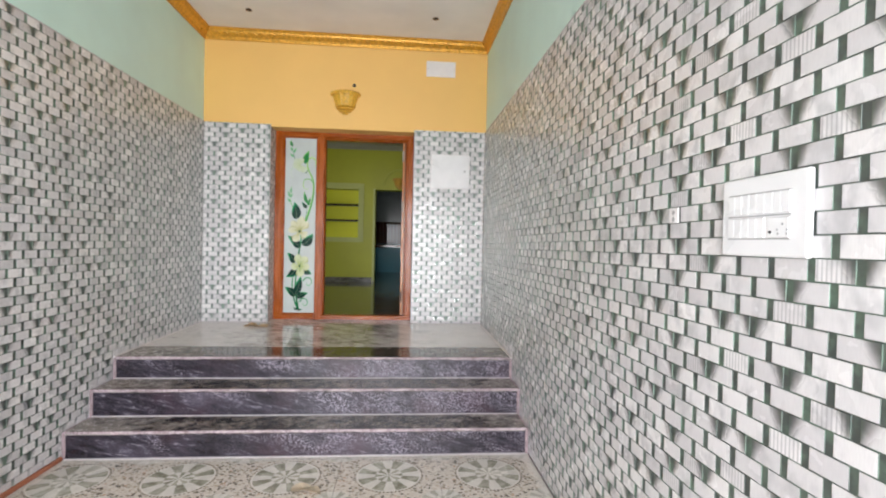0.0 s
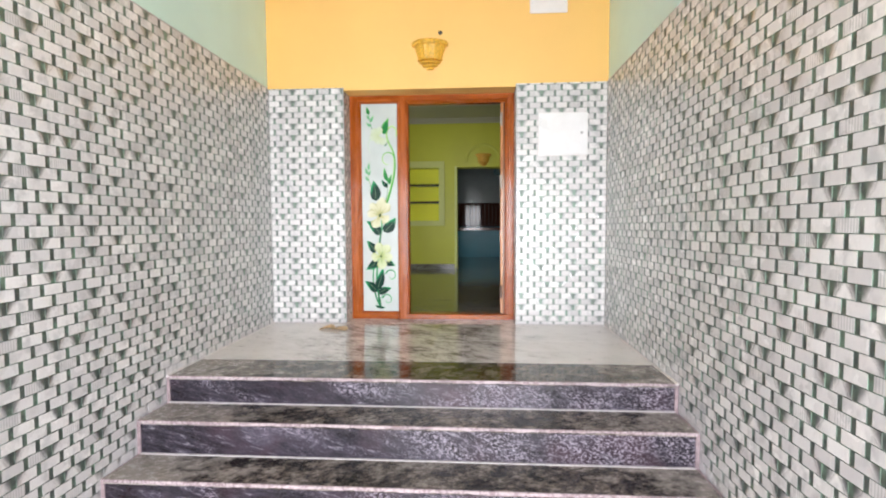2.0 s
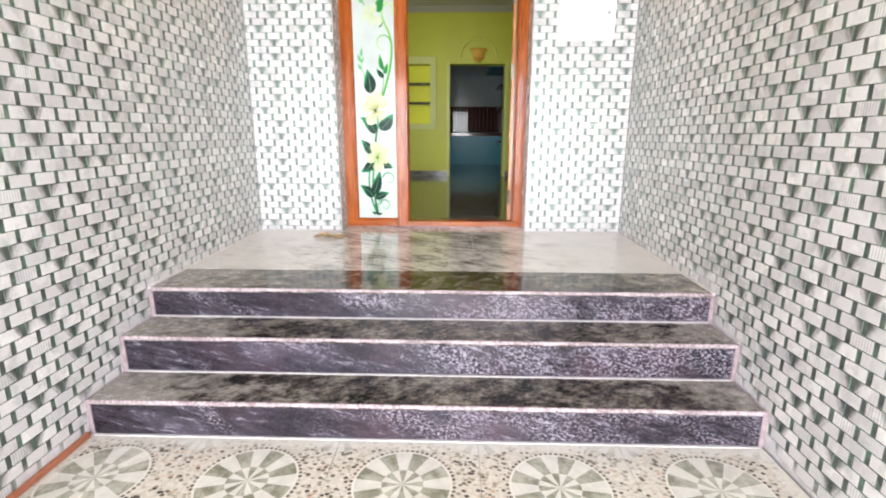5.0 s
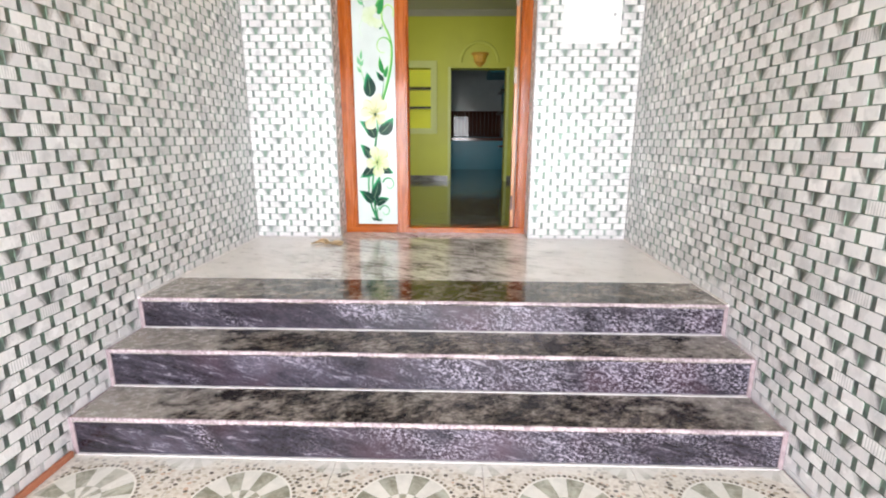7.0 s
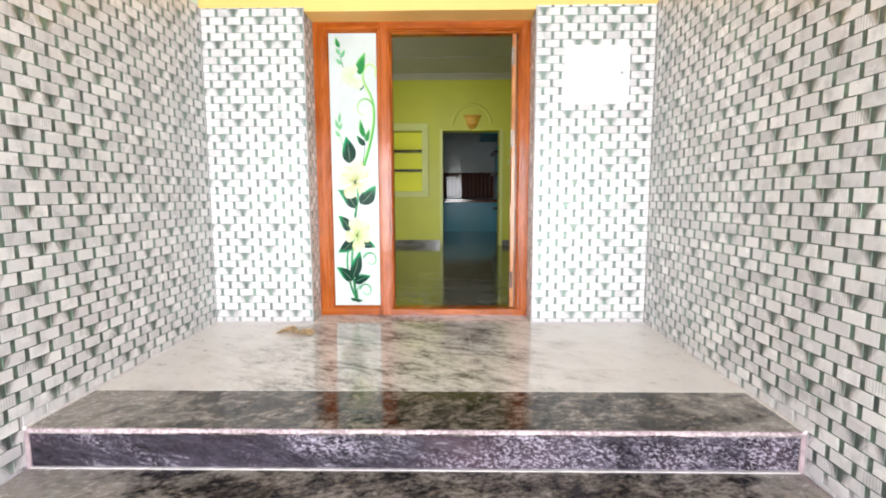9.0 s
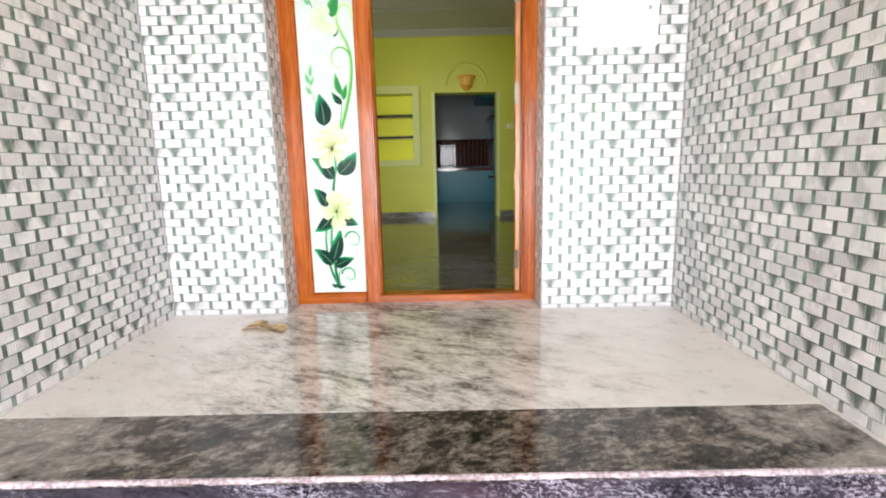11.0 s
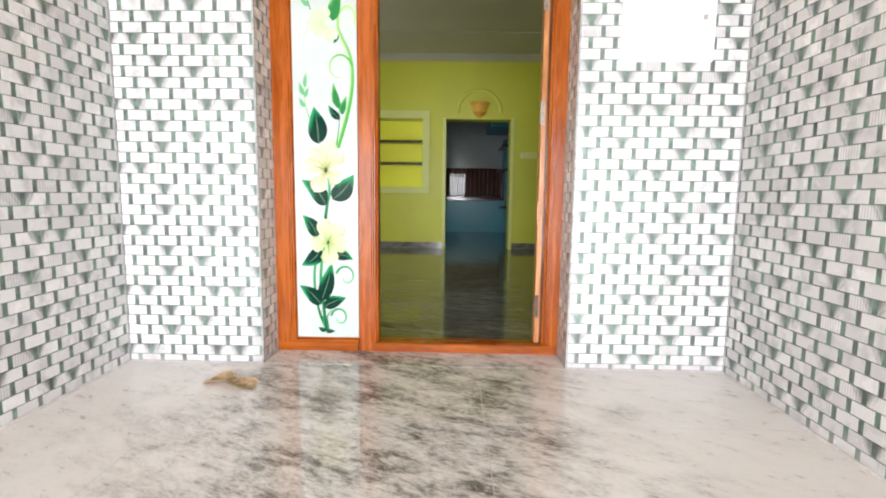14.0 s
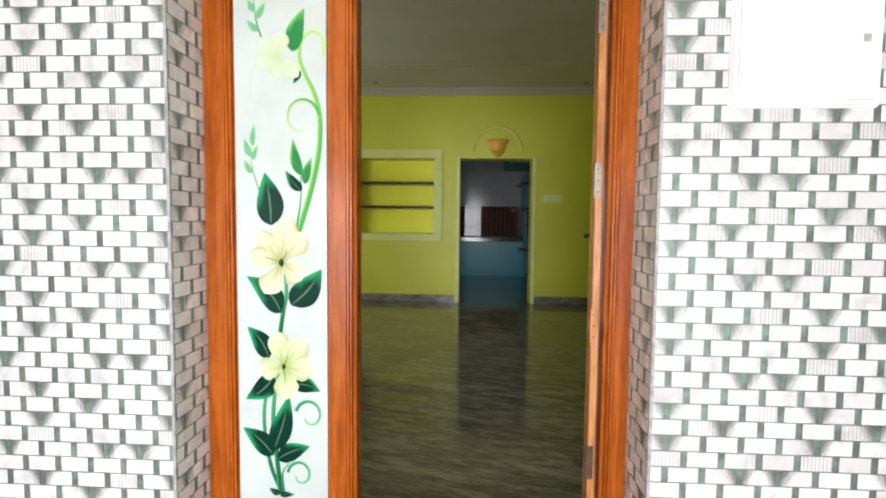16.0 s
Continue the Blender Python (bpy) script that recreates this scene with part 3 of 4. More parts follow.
part("tile_bed", block(DOOR_L - 0.0105, 0.012, 0.0, DOOR_L - 0.003, FRAME_Y, TOP), JOINT, wall_back)
part("tile_bed", block(DOOR_R + 0.003, 0.012, 0.0, DOOR_R + 0.0105, FRAME_Y, TOP), JOINT, wall_back)

ceiling = solid("ceiling", block(-0.21, FRONT, CEILING, W + 0.21, 0.02, CEILING + 0.14), CEIL, "pinkish-white flat porch ceiling", "ceiling")
# unseen lintel wall over the porch opening, added low to shade the upper walls
solid("wall_front_shade", block(-0.21, FRONT - 0.2, 1.88, W + 0.21, FRONT, CEILING + 0.15), MINT, "plain unseen lintel wall added to shade the upper porch", "wall")

# the hall and the kitchen behind the front door
solid("wall_hall_left", block(HALL_L - 0.2, 0.33, -0.55, HALL_L, HALL_Y + 0.2, HALL_TOP + 0.3), LIME, "lime-yellow painted hall side wall", "wall")
solid("wall_hall_right", block(HALL_R, 0.33, -0.55, HALL_R + 0.2, HALL_Y + 0.2, HALL_TOP + 0.3), LIME, "lime-yellow painted hall side wall", "wall")
solid("wall_hall_front", block(HALL_L, 0.33, 2.3, HALL_R, 0.34, HALL_TOP), LIME, "lime-yellow painted strip over the front door", "wall")
solid("hall_floor", block(HALL_L - 0.2, 0.33, -0.2, HALL_R + 0.2, 9.4, 0.0), HALL_MARBLE, "polished grey-green streaked marble hall floor", "floor")
KL, KR, KT = 1.494, 2.471, 1.973
NL, NR, NB, NT = -0.02, 1.135, 0.945, KT
bm = bmesh.new()
xs, zs = (HALL_L, NL, NR, KL, KR, HALL_R), (-0.1, NB, KT, HALL_TOP + 0.1)
grid = {(i, j): bm.verts.new((x, HALL_Y, z)) for i, x in enumerate(xs) for j, z in enumerate(zs)}
for i in range(5):
    for j in range(3):
        if (i, j) not in ((1, 1), (3, 0), (3, 1)):
            bm.faces.new((grid[i, j], grid[i + 1, j], grid[i + 1, j + 1], grid[i, j + 1]))
for v in bmesh.ops.extrude_face_region(bm, geom=bm.faces[:])["geom"]:
    if isinstance(v, bmesh.types.BMVert):
        v.co.y += 0.3
bmesh.ops.recalc_face_normals(bm, faces=bm.faces[:])
solid("wall_hall_back", bm, LIME, "lime-yellow painted hall wall with a shelf niche and a kitchen doorway", "wall")

# hall ceiling with a sunk tray
bm = bmesh.new()
TX0, TX1, TY0, TY1 = -1.2, 3.3, 1.2, 4.13
box(bm, HALL_L, 0.33, HALL_TOP, TX0, HALL_Y, HALL_TOP + 0.014)
box(bm, TX1, 0.33, HALL_TOP, HALL_R, HALL_Y, HALL_TOP + 0.014)
box(bm, TX0, 0.33, HALL_TOP, TX1, TY0, HALL_TOP + 0.014)
box(bm, TX0, TY1, HALL_TOP, TX1, HALL_Y, HALL_TOP + 0.014)
box(bm, HALL_L, 0.33, HALL_TOP + 0.014, HALL_R, HALL_Y, HALL_TOP + 0.14)
solid("hall_ceiling", bm, HALL_CEIL_DIM, "hall ceiling with a shallow rectangular tray, its white dimmed to grey", "ceiling")

# kitchen shell
solid("wall_kitchen_left", block(0.2, HALL_Y + 0.3, -0.1, 0.4, 9.4, 2.9), TEAL, "blue-green painted kitchen side wall", "wall")
solid("wall_kitchen_right", block(3.0, HALL_Y + 0.3, -0.1, 3.2, 9.4, 2.9), TEAL, "blue-green painted kitchen side wall", "wall")
wall_kitchen = solid("wall_kitchen_back", block(0.2, 9.1, -0.1, 3.2, 9.3, 2.9), TEAL, "kitchen end wall with glossy tiles", "wall")
solid("kitchen_ceiling", block(0.2, HALL_Y + 0.3, 2.85, 3.2, 9.4, 2.95), HALL_CEIL_DIM, "kitchen ceiling, its white dimmed to grey", "ceiling")

# ---- porch floor and steps ----
def ragged_strip(x0, x1, y, top, seed):
    """Cement smeared along the front edge of a tread, with an uneven lower rim."""
    rnd = random.Random(seed)
    bm, rows, count = bmesh.new(), [], 260
    drift = 0.0
    for k in range(count + 1):
        x = x0 + (x1 - x0) * k / count
        drift = 0.8 * drift + rnd.uniform(-0.0016, 0.0016)
        low = top - 0.0140 + drift + rnd.uniform(-0.0014, 0.0014)
        proud = 0.003 + rnd.uniform(0.0, 0.0014)
        rows.append([bm.verts.new(c) for c in ((x, y + 0.012, low), (x, y - proud + 0.001, low), (x, y - proud, top - 0.008), (x, y - proud + 0.0012, top - 0.001), (x, y + 0.0035 + rnd.uniform(0, 0.002), top + 0.0012))])
    for p, q in zip(rows, rows[1:]):
        for a in range(4):
            bm.faces.new((p[a], p[a + 1], q[a + 1], q[a]))
    bmesh.ops.recalc_face_normals(bm, faces=bm.faces[:])
    return bm



porch_floor = solid("floor", block(-0.01, FRONT, -0.55, W + 0.01, -2.04, FLOOR - 0.008), GROUT, "porch floor laid with printed medallion tiles", "floor")
STEPS = ((-1.546, 0.0, -0.161), (-1.810, -0.161, -0.346), (-2.074, -0.346, FLOOR))
for i, (y, top, low) in enumerate(STEPS):
    back = (-1.179, -1.546, -1.810)[i]
    step = solid("step", block(0.02, y + 0.025, low - 0.02, W - 0.02, back + 0.03, top - 0.022), GROUT, "polished granite step with a dark streaked riser", "step", group="granite steps to the front door")
    part("riser", block(0.02, y + 0.008, low, W - 0.02, y + 0.027, top - 0.021, 0.002), RISER, step, "purple-black streaked granite")
    part("tread", block(0.016, y, top - 0.022, W - 0.016, back + (0.0 if i == 0 else 0.01), top, 0.004, 2), TREAD, step, "dark cloudy polished granite")
    part("grout_line", ragged_strip(0.018, W - 0.018, y, top, i), CRUMBLY, step, "crumbly pale pinkish cement line")
    part("grout_line", block(0.02, y - 0.003, low, W - 0.02, y + 0.008, low + 0.005), WHITE_GROUT, step, "white cement line")
    for x0, x1 in ((0.0, 0.02), (W - 0.02, W)):
        part("cement_edge", block(x0, y + 0.004, low - 0.01, x1, back + 0.01, top - 0.004, 0.003), GROUT, step, "pinkish cement strip along the wall")


landing = solid("landing", block(0.0, -1.179, -0.3, W, FRAME_Y + 0.1, -0.012), WHITE_GROUT, "landing of glossy streaked grey marble before the front door", "floor")
for y0, y1 in ((-1.176, -0.594), (-0.592, 0.0)):
    for x0, x1 in ((0.006, 0.562), (0.564, 1.752), (1.754, W - 0.006)):
        part("tile", block(x0, y0, -0.012, x1, y1 - 0.001, 0.0, 0.0008), LANDING, landing)
for b in (block(0.5615, -1.175, -0.012, 0.5645, -0.001, -0.0004), block(1.7515, -1.175, -0.012, 1.7545, -0.001, -0.0004), block(0.007, -0.5955, -0.012, W - 0.007, -0.5915, -0.0005)):
    part("grout_line", b, WHITE_GROUT, landing)
part("door_slab", block(DOOR_L, 0.001, -0.012, DOOR_R, FRAME_Y + 0.02, 0.001, 0.001), LANDING, landing)
for x0, x1 in ((0.0, 0.016), (W - 0.016, W)):
    part("cement_edge", block(x0, -1.543, -0.01, x1, 0.0, 0.004, 0.002), SIDE_GROUT, landing, "pale cement fillet along the wall")
part("cement_edge", block(0.0, -0.006, -0.01, DOOR_L, 0.003, 0.006, 0.001), WHITE_GROUT, landing)
part("cement_edge", block(DOOR_R, -0.006, -0.01, W, 0.003, 0.006, 0.001), WHITE_GROUT, landing)
for x0, x1 in ((0.001, 0.02),):
    solid("skirting", block(x0, FRONT + 0.05, FLOOR, x1, -2.088, FLOOR + 0.028, 0.004), plain("terracotta_strip", (0.36, 0.13, 0.07), 0.6), "thin terracotta strip along the tiled wall", "skirting")

# ---- ceiling mouldings ----
def cornice(name, start, end, wide, h, label, leaves):
    prof = [(0, 0), (0.012, 0), (0.018, 0.012), (0.022, 0.03), (0.038, 0.05), (0.056, 0.066), (0.064, 0.084), (0.075, 0.092), (0.075, h), (0, h)]
    up = (0, 0, 1)
    ob = solid(name, extrude(prof, start, end, wide, up), GOLD, label, "cornice")
    run = Vector(end) - Vector(start)
    if leaves:
        count = int(run.length / 0.095)
        w = Vector(wide)
        for i in range(count):
            c = Vector(start) + run * ((i + 0.5) / count) + w * 0.044 + Vector((0, 0, 0.056))
            b = bmesh.new()
            m = Matrix.Translation(c) @ Matrix.Rotation(radians(28), 4, w.cross(Vector((0, 0, 1))).cross(w)) @ Matrix.Diagonal((1, 1, 1, 1))
            bmesh.ops.create_uvsphere(b, u_segments=8, v_segments=6, radius=1.0, matrix=m @ Matrix.Rotation(radians(25), 4, "Y") @ Matrix.Diagonal((0.040, 0.010, 0.011, 1)))
            part("leaf_ornament", b, GOLD, ob, smooth=True)
    return ob


CB = CEILING - 0.112
cornice("cornice_back", (0.0, 0.008, CB), (W, 0.008, CB), (0, -1, 0), 0.111, "gold-painted cornice with a raised leaf pattern", True)
cornice("cornice_left", (-0.009, FRONT, CB), (-0.009, 0.0, CB), (1, 0, 0), 0.111, "gold-brown painted ceiling cornice", False)
cornice("cornice_right", (W + 0.009, FRONT, CB), (W + 0.009, 0.0, CB), (-1, 0, 0), 0.111, "gold-brown painted ceiling cornice", False)

prof = [(0, 0), (0.02, 0), (0.03, 0.02), (0.06, 0.045), (0.09, 0.06), (0.1, 0.085), (0, 0.085)]
for a, b, w in (((HALL_L, HALL_Y, 2.815), (HALL_R, HALL_Y, 2.815), (0, -1, 0)), ((HALL_L, 0.34, 2.815), (HALL_L, HALL_Y, 2.815), (1, 0, 0)), ((HALL_R, 0.34, 2.815), (HALL_R, HALL_Y, 2.815), (-1, 0, 0))):
    solid("hall_cornice", extrude(prof, a, b, w, (0, 0, 1)), HALL_CEIL_DIM, "plaster hall cornice, its white dimmed to grey", "cornice")


# ---- ceiling lights ----
def spot_light(x, y, z, r=0.034):
    ob = thing("ceiling_spot", "small unlit round spot socket in the ceiling", "ceiling light", (x, y, z), "small ceiling spots")
    part("socket", cylinder((0, 0, -0.003), (0, 0, 1), r * 0.8, r * 0.8, 0.004), DARK_HOLE, ob, "dark open socket")
    b = bmesh.new()
    bmesh.ops.create_cone(b, cap_ends=False, segments=24, radius1=r, radius2=r * 0.86, depth=0.006)
    part("rim", b, GOLD_DARK, ob, "thin dark rim")
    return ob


spot_light(0.585, -0.48, CEILING)
spot_light(2.364, -0.53, CEILING)
spot_light(0.39, 4.84, HALL_TOP)
spot_light(3.1, 4.88, HALL_TOP)


# ---- wall lamps ----
def bowl_lamp(at, width, height, label):
    """A half-bowl wall bracket: leafy rim, fluted bowl, stepped foot."""
    ob = thing("wall_lamp", label, "wall lamp", at, "gold wall brackets")
    s, h = width / 2, height

    def half(profile, flute=0.0, seg=28):
        b = bmesh.new()
        rows = []
        for r, z in profile:
            row = []
            for i in range(seg + 1):
                a = math.pi * i / seg
                rr = r * (1 + flute * math.cos(a * 16))
                row.append(b.verts.new((rr * s * math.cos(a), -0.72 * rr * s * math.sin(a), z * h)))
            rows.append(row)
        for p, q in zip(rows, rows[1:]):
            for i in range(seg):
                b.faces.new((p[i], p[i + 1], q[i + 1], q[i]))
        b.faces.new(rows[0])
        b.faces.new(rows[-1][::-1])
        bmesh.ops.recalc_face_normals(b, faces=b.faces[:])
        return b

    part("bowl", half([(0.62, 0.38), (0.66, 0.44), (0.70, 0.54), (0.75, 0.67), (0.82, 0.80), (0.84, 0.84)], 0.025), BRACKET, ob, smooth=False)
    part("rim", half([(0.84, 0.835), (0.97, 0.85), (1.0, 0.90), (0.98, 0.97), (0.92, 1.0), (0.88, 1.0), (0.8, 0.93)], 0.02, 40), BRACKET, ob, "scalloped rim")
    for i, (r, z) in enumerate(((0.70, 0.30), (0.60, 0.20), (0.44, 0.10), (0.22, 0.0))):
        part("foot_ring", half([(r * 0.7, z), (r, z + 0.025), (r, z + 0.06), (r * 0.8, z + 0.095)]), BRACKET, ob)
    for i in range(9):
        a = math.pi * (i + 0.5) / 9
        b = bmesh.new()
        m = Matrix.Translation((0.95 * s * math.cos(a), -0.70 * s * math.sin(a), 0.90 * h)) @ Matrix.Diagonal((0.012, 0.010, 0.02, 1))
        bmesh.ops.create_icosphere(b, subdivisions=1, radius=1.0, matrix=m)
        part("leaf_ornament", b, BRACKET, ob, smooth=True)
    return ob


bowl_lamp((1.45, 0.008, 2.228), 0.315, 0.235, "gold-painted plaster bowl bracket on the yellow wall")
bowl_lamp((1.998, HALL_Y - 0.002, 1.99), 0.297, 0.235, "gold plaster bowl bracket over the kitchen doorway")

# pale plaster arch behind the hall bracket
bm = bmesh.new()
rows = []
for i in range(33):
    a = math.pi * i / 32
    rows.append([bm.verts.new((1.99 + r * math.cos(a), HALL_Y - d, 2.07 + r * math.sin(a) * 1.02)) for r, d in ((0.30, 0.0), (0.305, 0.012), (0.325, 0.018), (0.345, 0.012), (0.35, 0.0))])
for p, q in zip(rows, rows[1:]):
    for i in range(4):
        bm.faces.new((p[i], q[i], q[i + 1], p[i + 1]))
solid("plaster_arch", bm, LIME_ARCH, "pale moulded plaster arch over the kitchen doorway", "moulding", kind="structure", smooth=True)

# wire outlet over the lamp
outlet = thing("wire_outlet", "small dark wire outlet with a rim in the yellow wall", "outlet", (1.54, 0.009, 2.545))
part("hole", cylinder((0, 0, 0), (0, -1, 0), 0.019, 0.017, 0.006, 16), DARK_HOLE, outlet)
part("wire_end", cylinder((0.004, -0.004, -0.002), (0.5, -1, -0.6), 0.003, 0.003, 0.022, 8), BLACK, outlet)

# white cover board high on the end wall
board = thing("cover_plate", "plain white rectangular cover plate on the yellow wall", "cover plate", (2.465, 0.01, 2.762))
part("plate", block(-0.158, -0.012, -0.083, 0.158, 0.0, 0.083, 0.003, 2), WHITE_DULL, board)
for x in (-0.14, 0.14):
    part("screw", cylinder((x, -0.012, 0), (0, -1, 0), 0.004, 0.0035, 0.0015, 10), GREY_PLASTIC, board)

# meter box on the tiles beside the door
meter = thing("meter_box", "white metal electric panel box on the tiled wall", "electric panel", (2.592, 0.0, 1.657))
part("body", rounded_panel(0.205, 0.178, -0.012, 0.006, 0.010), WHITE, meter)
door = part("door", rounded_panel(0.192, 0.165, -0.020, -0.0125, 0.008), WHITE, meter, "flat white hinged door")
part("latch", block(0.145, -0.0245, -0.005, 0.165, -0.0205, 0.017, 0.001), GREY_PLASTIC, door, "small grey latch")
part("mounting_flange", rounded_panel(0.211, 0.186, -0.004, 0.004, 0.012), WHITE_DULL, meter)

# ---- switchboard on the side wall ----
board = thing("switchboard", "white modular switchboard with two rows on the brick-pattern wall", "switchboard", (W, -4.15, 0.972))
part("plate", block(-0.016, -0.139, -0.098, 0.0, 0.139, 0.098, 0.006, 3), WHITE, board)
for r, z in enumerate((0.029, -0.029)):
    for i in range(8):
        y = 0.098 - i * 0.0255
        if r == 1 and i >= 5:
            continue
        sw = part("switch", block(-0.0205, y - 0.0124, z - 0.0245, -0.0155, y + 0.0124, z + 0.0245, 0.0015, 2), WHITE, board)
sock = part("socket", block(-0.021, -0.092, -0.0525, -0.017, -0.030, -0.0055, 0.002), WHITE, board, "white power socket with round holes")
for y, z in ((-0.075, -0.022), (-0.060, -0.035), (-0.089, -0.035), (-0.062, -0.044), (-0.088, -0.044)):
    part("hole", cylinder((-0.0208, y, z), (-1, 0, 0), 0.003, 0.003, 0.0008, 10), GREY_PLASTIC, sock)
part("indicator", cylinder((-0.0208, -0.038, -0.040), (-1, 0, 0), 0.004, 0.003, 0.002, 10), BLACK, sock, "small dark indicator")

# shade in the row gaps put in as thin grey strips
for z in (0.0555, 0.0, -0.0555):
    part("gap", block(-0.0175, -0.092, z - 0.0013, -0.0155, 0.111, z + 0.0013), GREY_PLASTIC, board, "thin grey strip for the shade between the switch rows")
bell = thing("cable_holder", "small white two-hole socket on the tiled wall", "socket", (W, -3.757, 0.989))
part("base", block(-0.006, -0.026, -0.02, 0.0, 0.026, 0.03, 0.003, 2), WHITE_DULL, bell)
for z in (0.014, -0.008):
    part("hole", cylinder((-0.0055, 0.0, z), (-1, 0, 0), 0.009, 0.007, 0.0012, 14), GREY_PLASTIC, bell)

# ---- front door: frame, sidelight, threshold ----
frame_ob = thing("door_frame", "orange-brown varnished wooden door frame with a glazed side light", "door frame", (0, 0, 0))
FY, FB = FRAME_Y, FRAME_Y + 0.11
FT, FS = 2.118, -0.004


def post(x0, x1, lips):
    """A moulded post; lips: which edges (left, right) step down in grooves."""
    w = x1 - x0
    pts = [(0, 0.11)]
    if lips[0]:
        pts += [(0, 0.034), (0.010, 0.028), (0.012, 0.012), (0.020, 0.012), (0.022, 0.004), (0.030, 0.004), (0.032, 0.0)]
    else:
        pts += [(0, 0.003), (0.003, 0.0)]
    if lips[1]:
        pts += [(w - 0.032, 0.0), (w - 0.030, 0.004), (w - 0.022, 0.004), (w - 0.020, 0.012), (w - 0.012, 0.012), (w - 0.010, 0.028), (w, 0.034)]
    else:
        pts += [(w - 0.003, 0.0), (w, 0.003)]
    pts += [(w, 0.11)]
    return extrude(pts, (x0, FY, FS), (x0, FY, FT), (1, 0, 0), (0, 1, 0))


part("post", post(0.668, 0.785, (False, True)), WOOD, frame_ob)
part("post", post(1.112, 1.222, (True, True)), WOOD, frame_ob)
part("post", post(2.111, 2.205, (True, False)), WOOD, frame_ob)
# shadow in the rebate put in as a strip of dark wood
part("rebate", block(2.098, FY + 0.07, 0.05, 2.114, FB + 0.004, 2.0), WOOD_DARK, frame_ob, "dark wood strip that stands for the rebate's shadow")
part("jamb", block(2.072, FY + 0.05, 0.05, 2.099, FB + 0.005, 2.0, 0.002), WOOD_RAW, frame_ob, "pale bare rebate of the hinge jamb")
part("head_rail", extrude([(0, 0.11), (0, 0.034), (0.010, 0.028), (0.012, 0.012), (0.020, 0.012), (0.024, 0.0), (0.116, 0.0), (0.116, 0.11)], (0.669, FY + 0.001, 2.001), (2.204, FY + 0.001, 2.001), (0, 0, 1), (0, 1, 0)), WOOD_H, frame_ob)
part("bottom_rail", extrude([(0, 0.11), (0, 0.0), (0.05, 0.0), (0.054, 0.012), (0.062, 0.012), (0.066, 0.028), (0.078, 0.034), (0.078, 0.11)], (0.669, FY - 0.002, FS), (1.115, FY - 0.002, FS), (0, 0, 1), (0, 1, 0)), WOOD_H, frame_ob)
part("threshold", extrude([(0, 0.11), (0, 0.0), (0.046, 0.0), (0.052, 0.006), (0.052, 0.11)], (1.2, FY - 0.003, FS), (2.204, FY - 0.003, FS), (0, 0, 1), (0, 1, 0)), WOOD_H, frame_ob)
for z, kind, metal in ((1.85, "hinge", STEEL), (1.28, "strike_plate", STEEL), (0.76, "strike_plate", WOOD_RAW), (0.255, "hinge", DARK_STEEL)):
    plate = part(kind, block(2.067, FY + 0.0475, z - 0.062, 2.091, FY + 0.0505, z + 0.062, 0.001), metal, frame_ob, "worn metal plate let into the jamb")
    for dz in (-0.04, 0.0, 0.04):
        part("screw", cylinder((2.079, FY + 0.0475, z + dz), (0, -1, 0), 0.0035, 0.003, 0.0012, 8), DARK_HOLE, plate)

# the door leaf stands open into the hall
leaf_ob = thing("door_1", "brown wooden front door leaf swung open into the hall", "door", (2.125, FB + 0.03, 0.03))
leaf_ob.rotation_euler = (0, 0, radians(-15))
part("panel", block(0.0, 0.0, 0.02, 0.038, 0.85, 1.94, 0.003), WOOD_DARK, leaf_ob)
for z0, z1 in ((0.18, 0.85), (1.05, 1.78)):
    part("raised_panel", block(-0.008, 0.14, z0, 0.046, 0.70, z1, 0.006), WOOD_DARK, leaf_ob)
handle = part("door_handle", cylinder((-0.0, 0.76, 1.03), (-1, 0, 0), 0.014, 0.012, 0.075, 12), BLACK, leaf_ob, "black lever handle")
part("lever", block(-0.088, 0.66, 1.02, -0.07, 0.775, 1.04, 0.005, 2), BLACK, handle)
part("lock_plate", block(-0.004, 0.74, 0.95, 0.0, 0.785, 1.08, 0.002), BLACK, leaf_ob)

# ---- painted glass of the side light ----
GX, GZ, GY = 0.785, 0.074, FRAME_Y + 0.022
glass = part("glass_pane", block(0.782, GY, GZ - 0.004, 1.116, GY + 0.006, 2.004), GLASS_MILK, frame_ob, "milky frosted glass painted with flowers")
LAY = [GY - 0.0008]


def painted(name, rows, material):
    """A flat painted stroke from rows of (u, v) points; it carries how far along and across each point lies."""
    b = bmesh.new()
    LAY[0] -= 0.00004
    y = LAY[0]
    grid = [[b.verts.new((GX + u, y, GZ + v)) for u, v in row] for row in rows]
    for p, q in zip(grid, grid[1:]):
        for i in range(len(p) - 1):
            b.faces.new((p[i], p[i + 1], q[i + 1], q[i]))
    ob = part(name, b, material, glass)
    k, m = len(rows), len(rows[0])
    for key, values in (("along", [r / (k - 1) for r in range(k) for _ in range(m)]), ("across", [2 * c / (m - 1) - 1 for _ in range(k) for c in range(m)])):
        ob.data.attributes.new(key, "FLOAT", "POINT").data.foreach_set("value", values)
    return ob


def leaf(root, tip, wide, material, sway=0.05):
    """A pointed leaf from root to tip, bent sideways by sway of its length."""
    r, t = Vector(root), Vector(tip)
    d = t - r
    n = Vector((-d.y, d.x)).normalized()
    rows = []
    for i in range(15):
        f = i / 14
        w = max(0.012, math.sin(math.pi * f ** 0.74) ** 0.82 * (1 - 0.25 * f * f)) * wide / 2
        c = r + d * f + n * (sway * d.length * math.sin(math.pi * f))
        rows.append([c + n * (w * a) for a in (-1, -0.5, 0, 0.5, 1)])
    return painted("painted_leaf", rows, material)


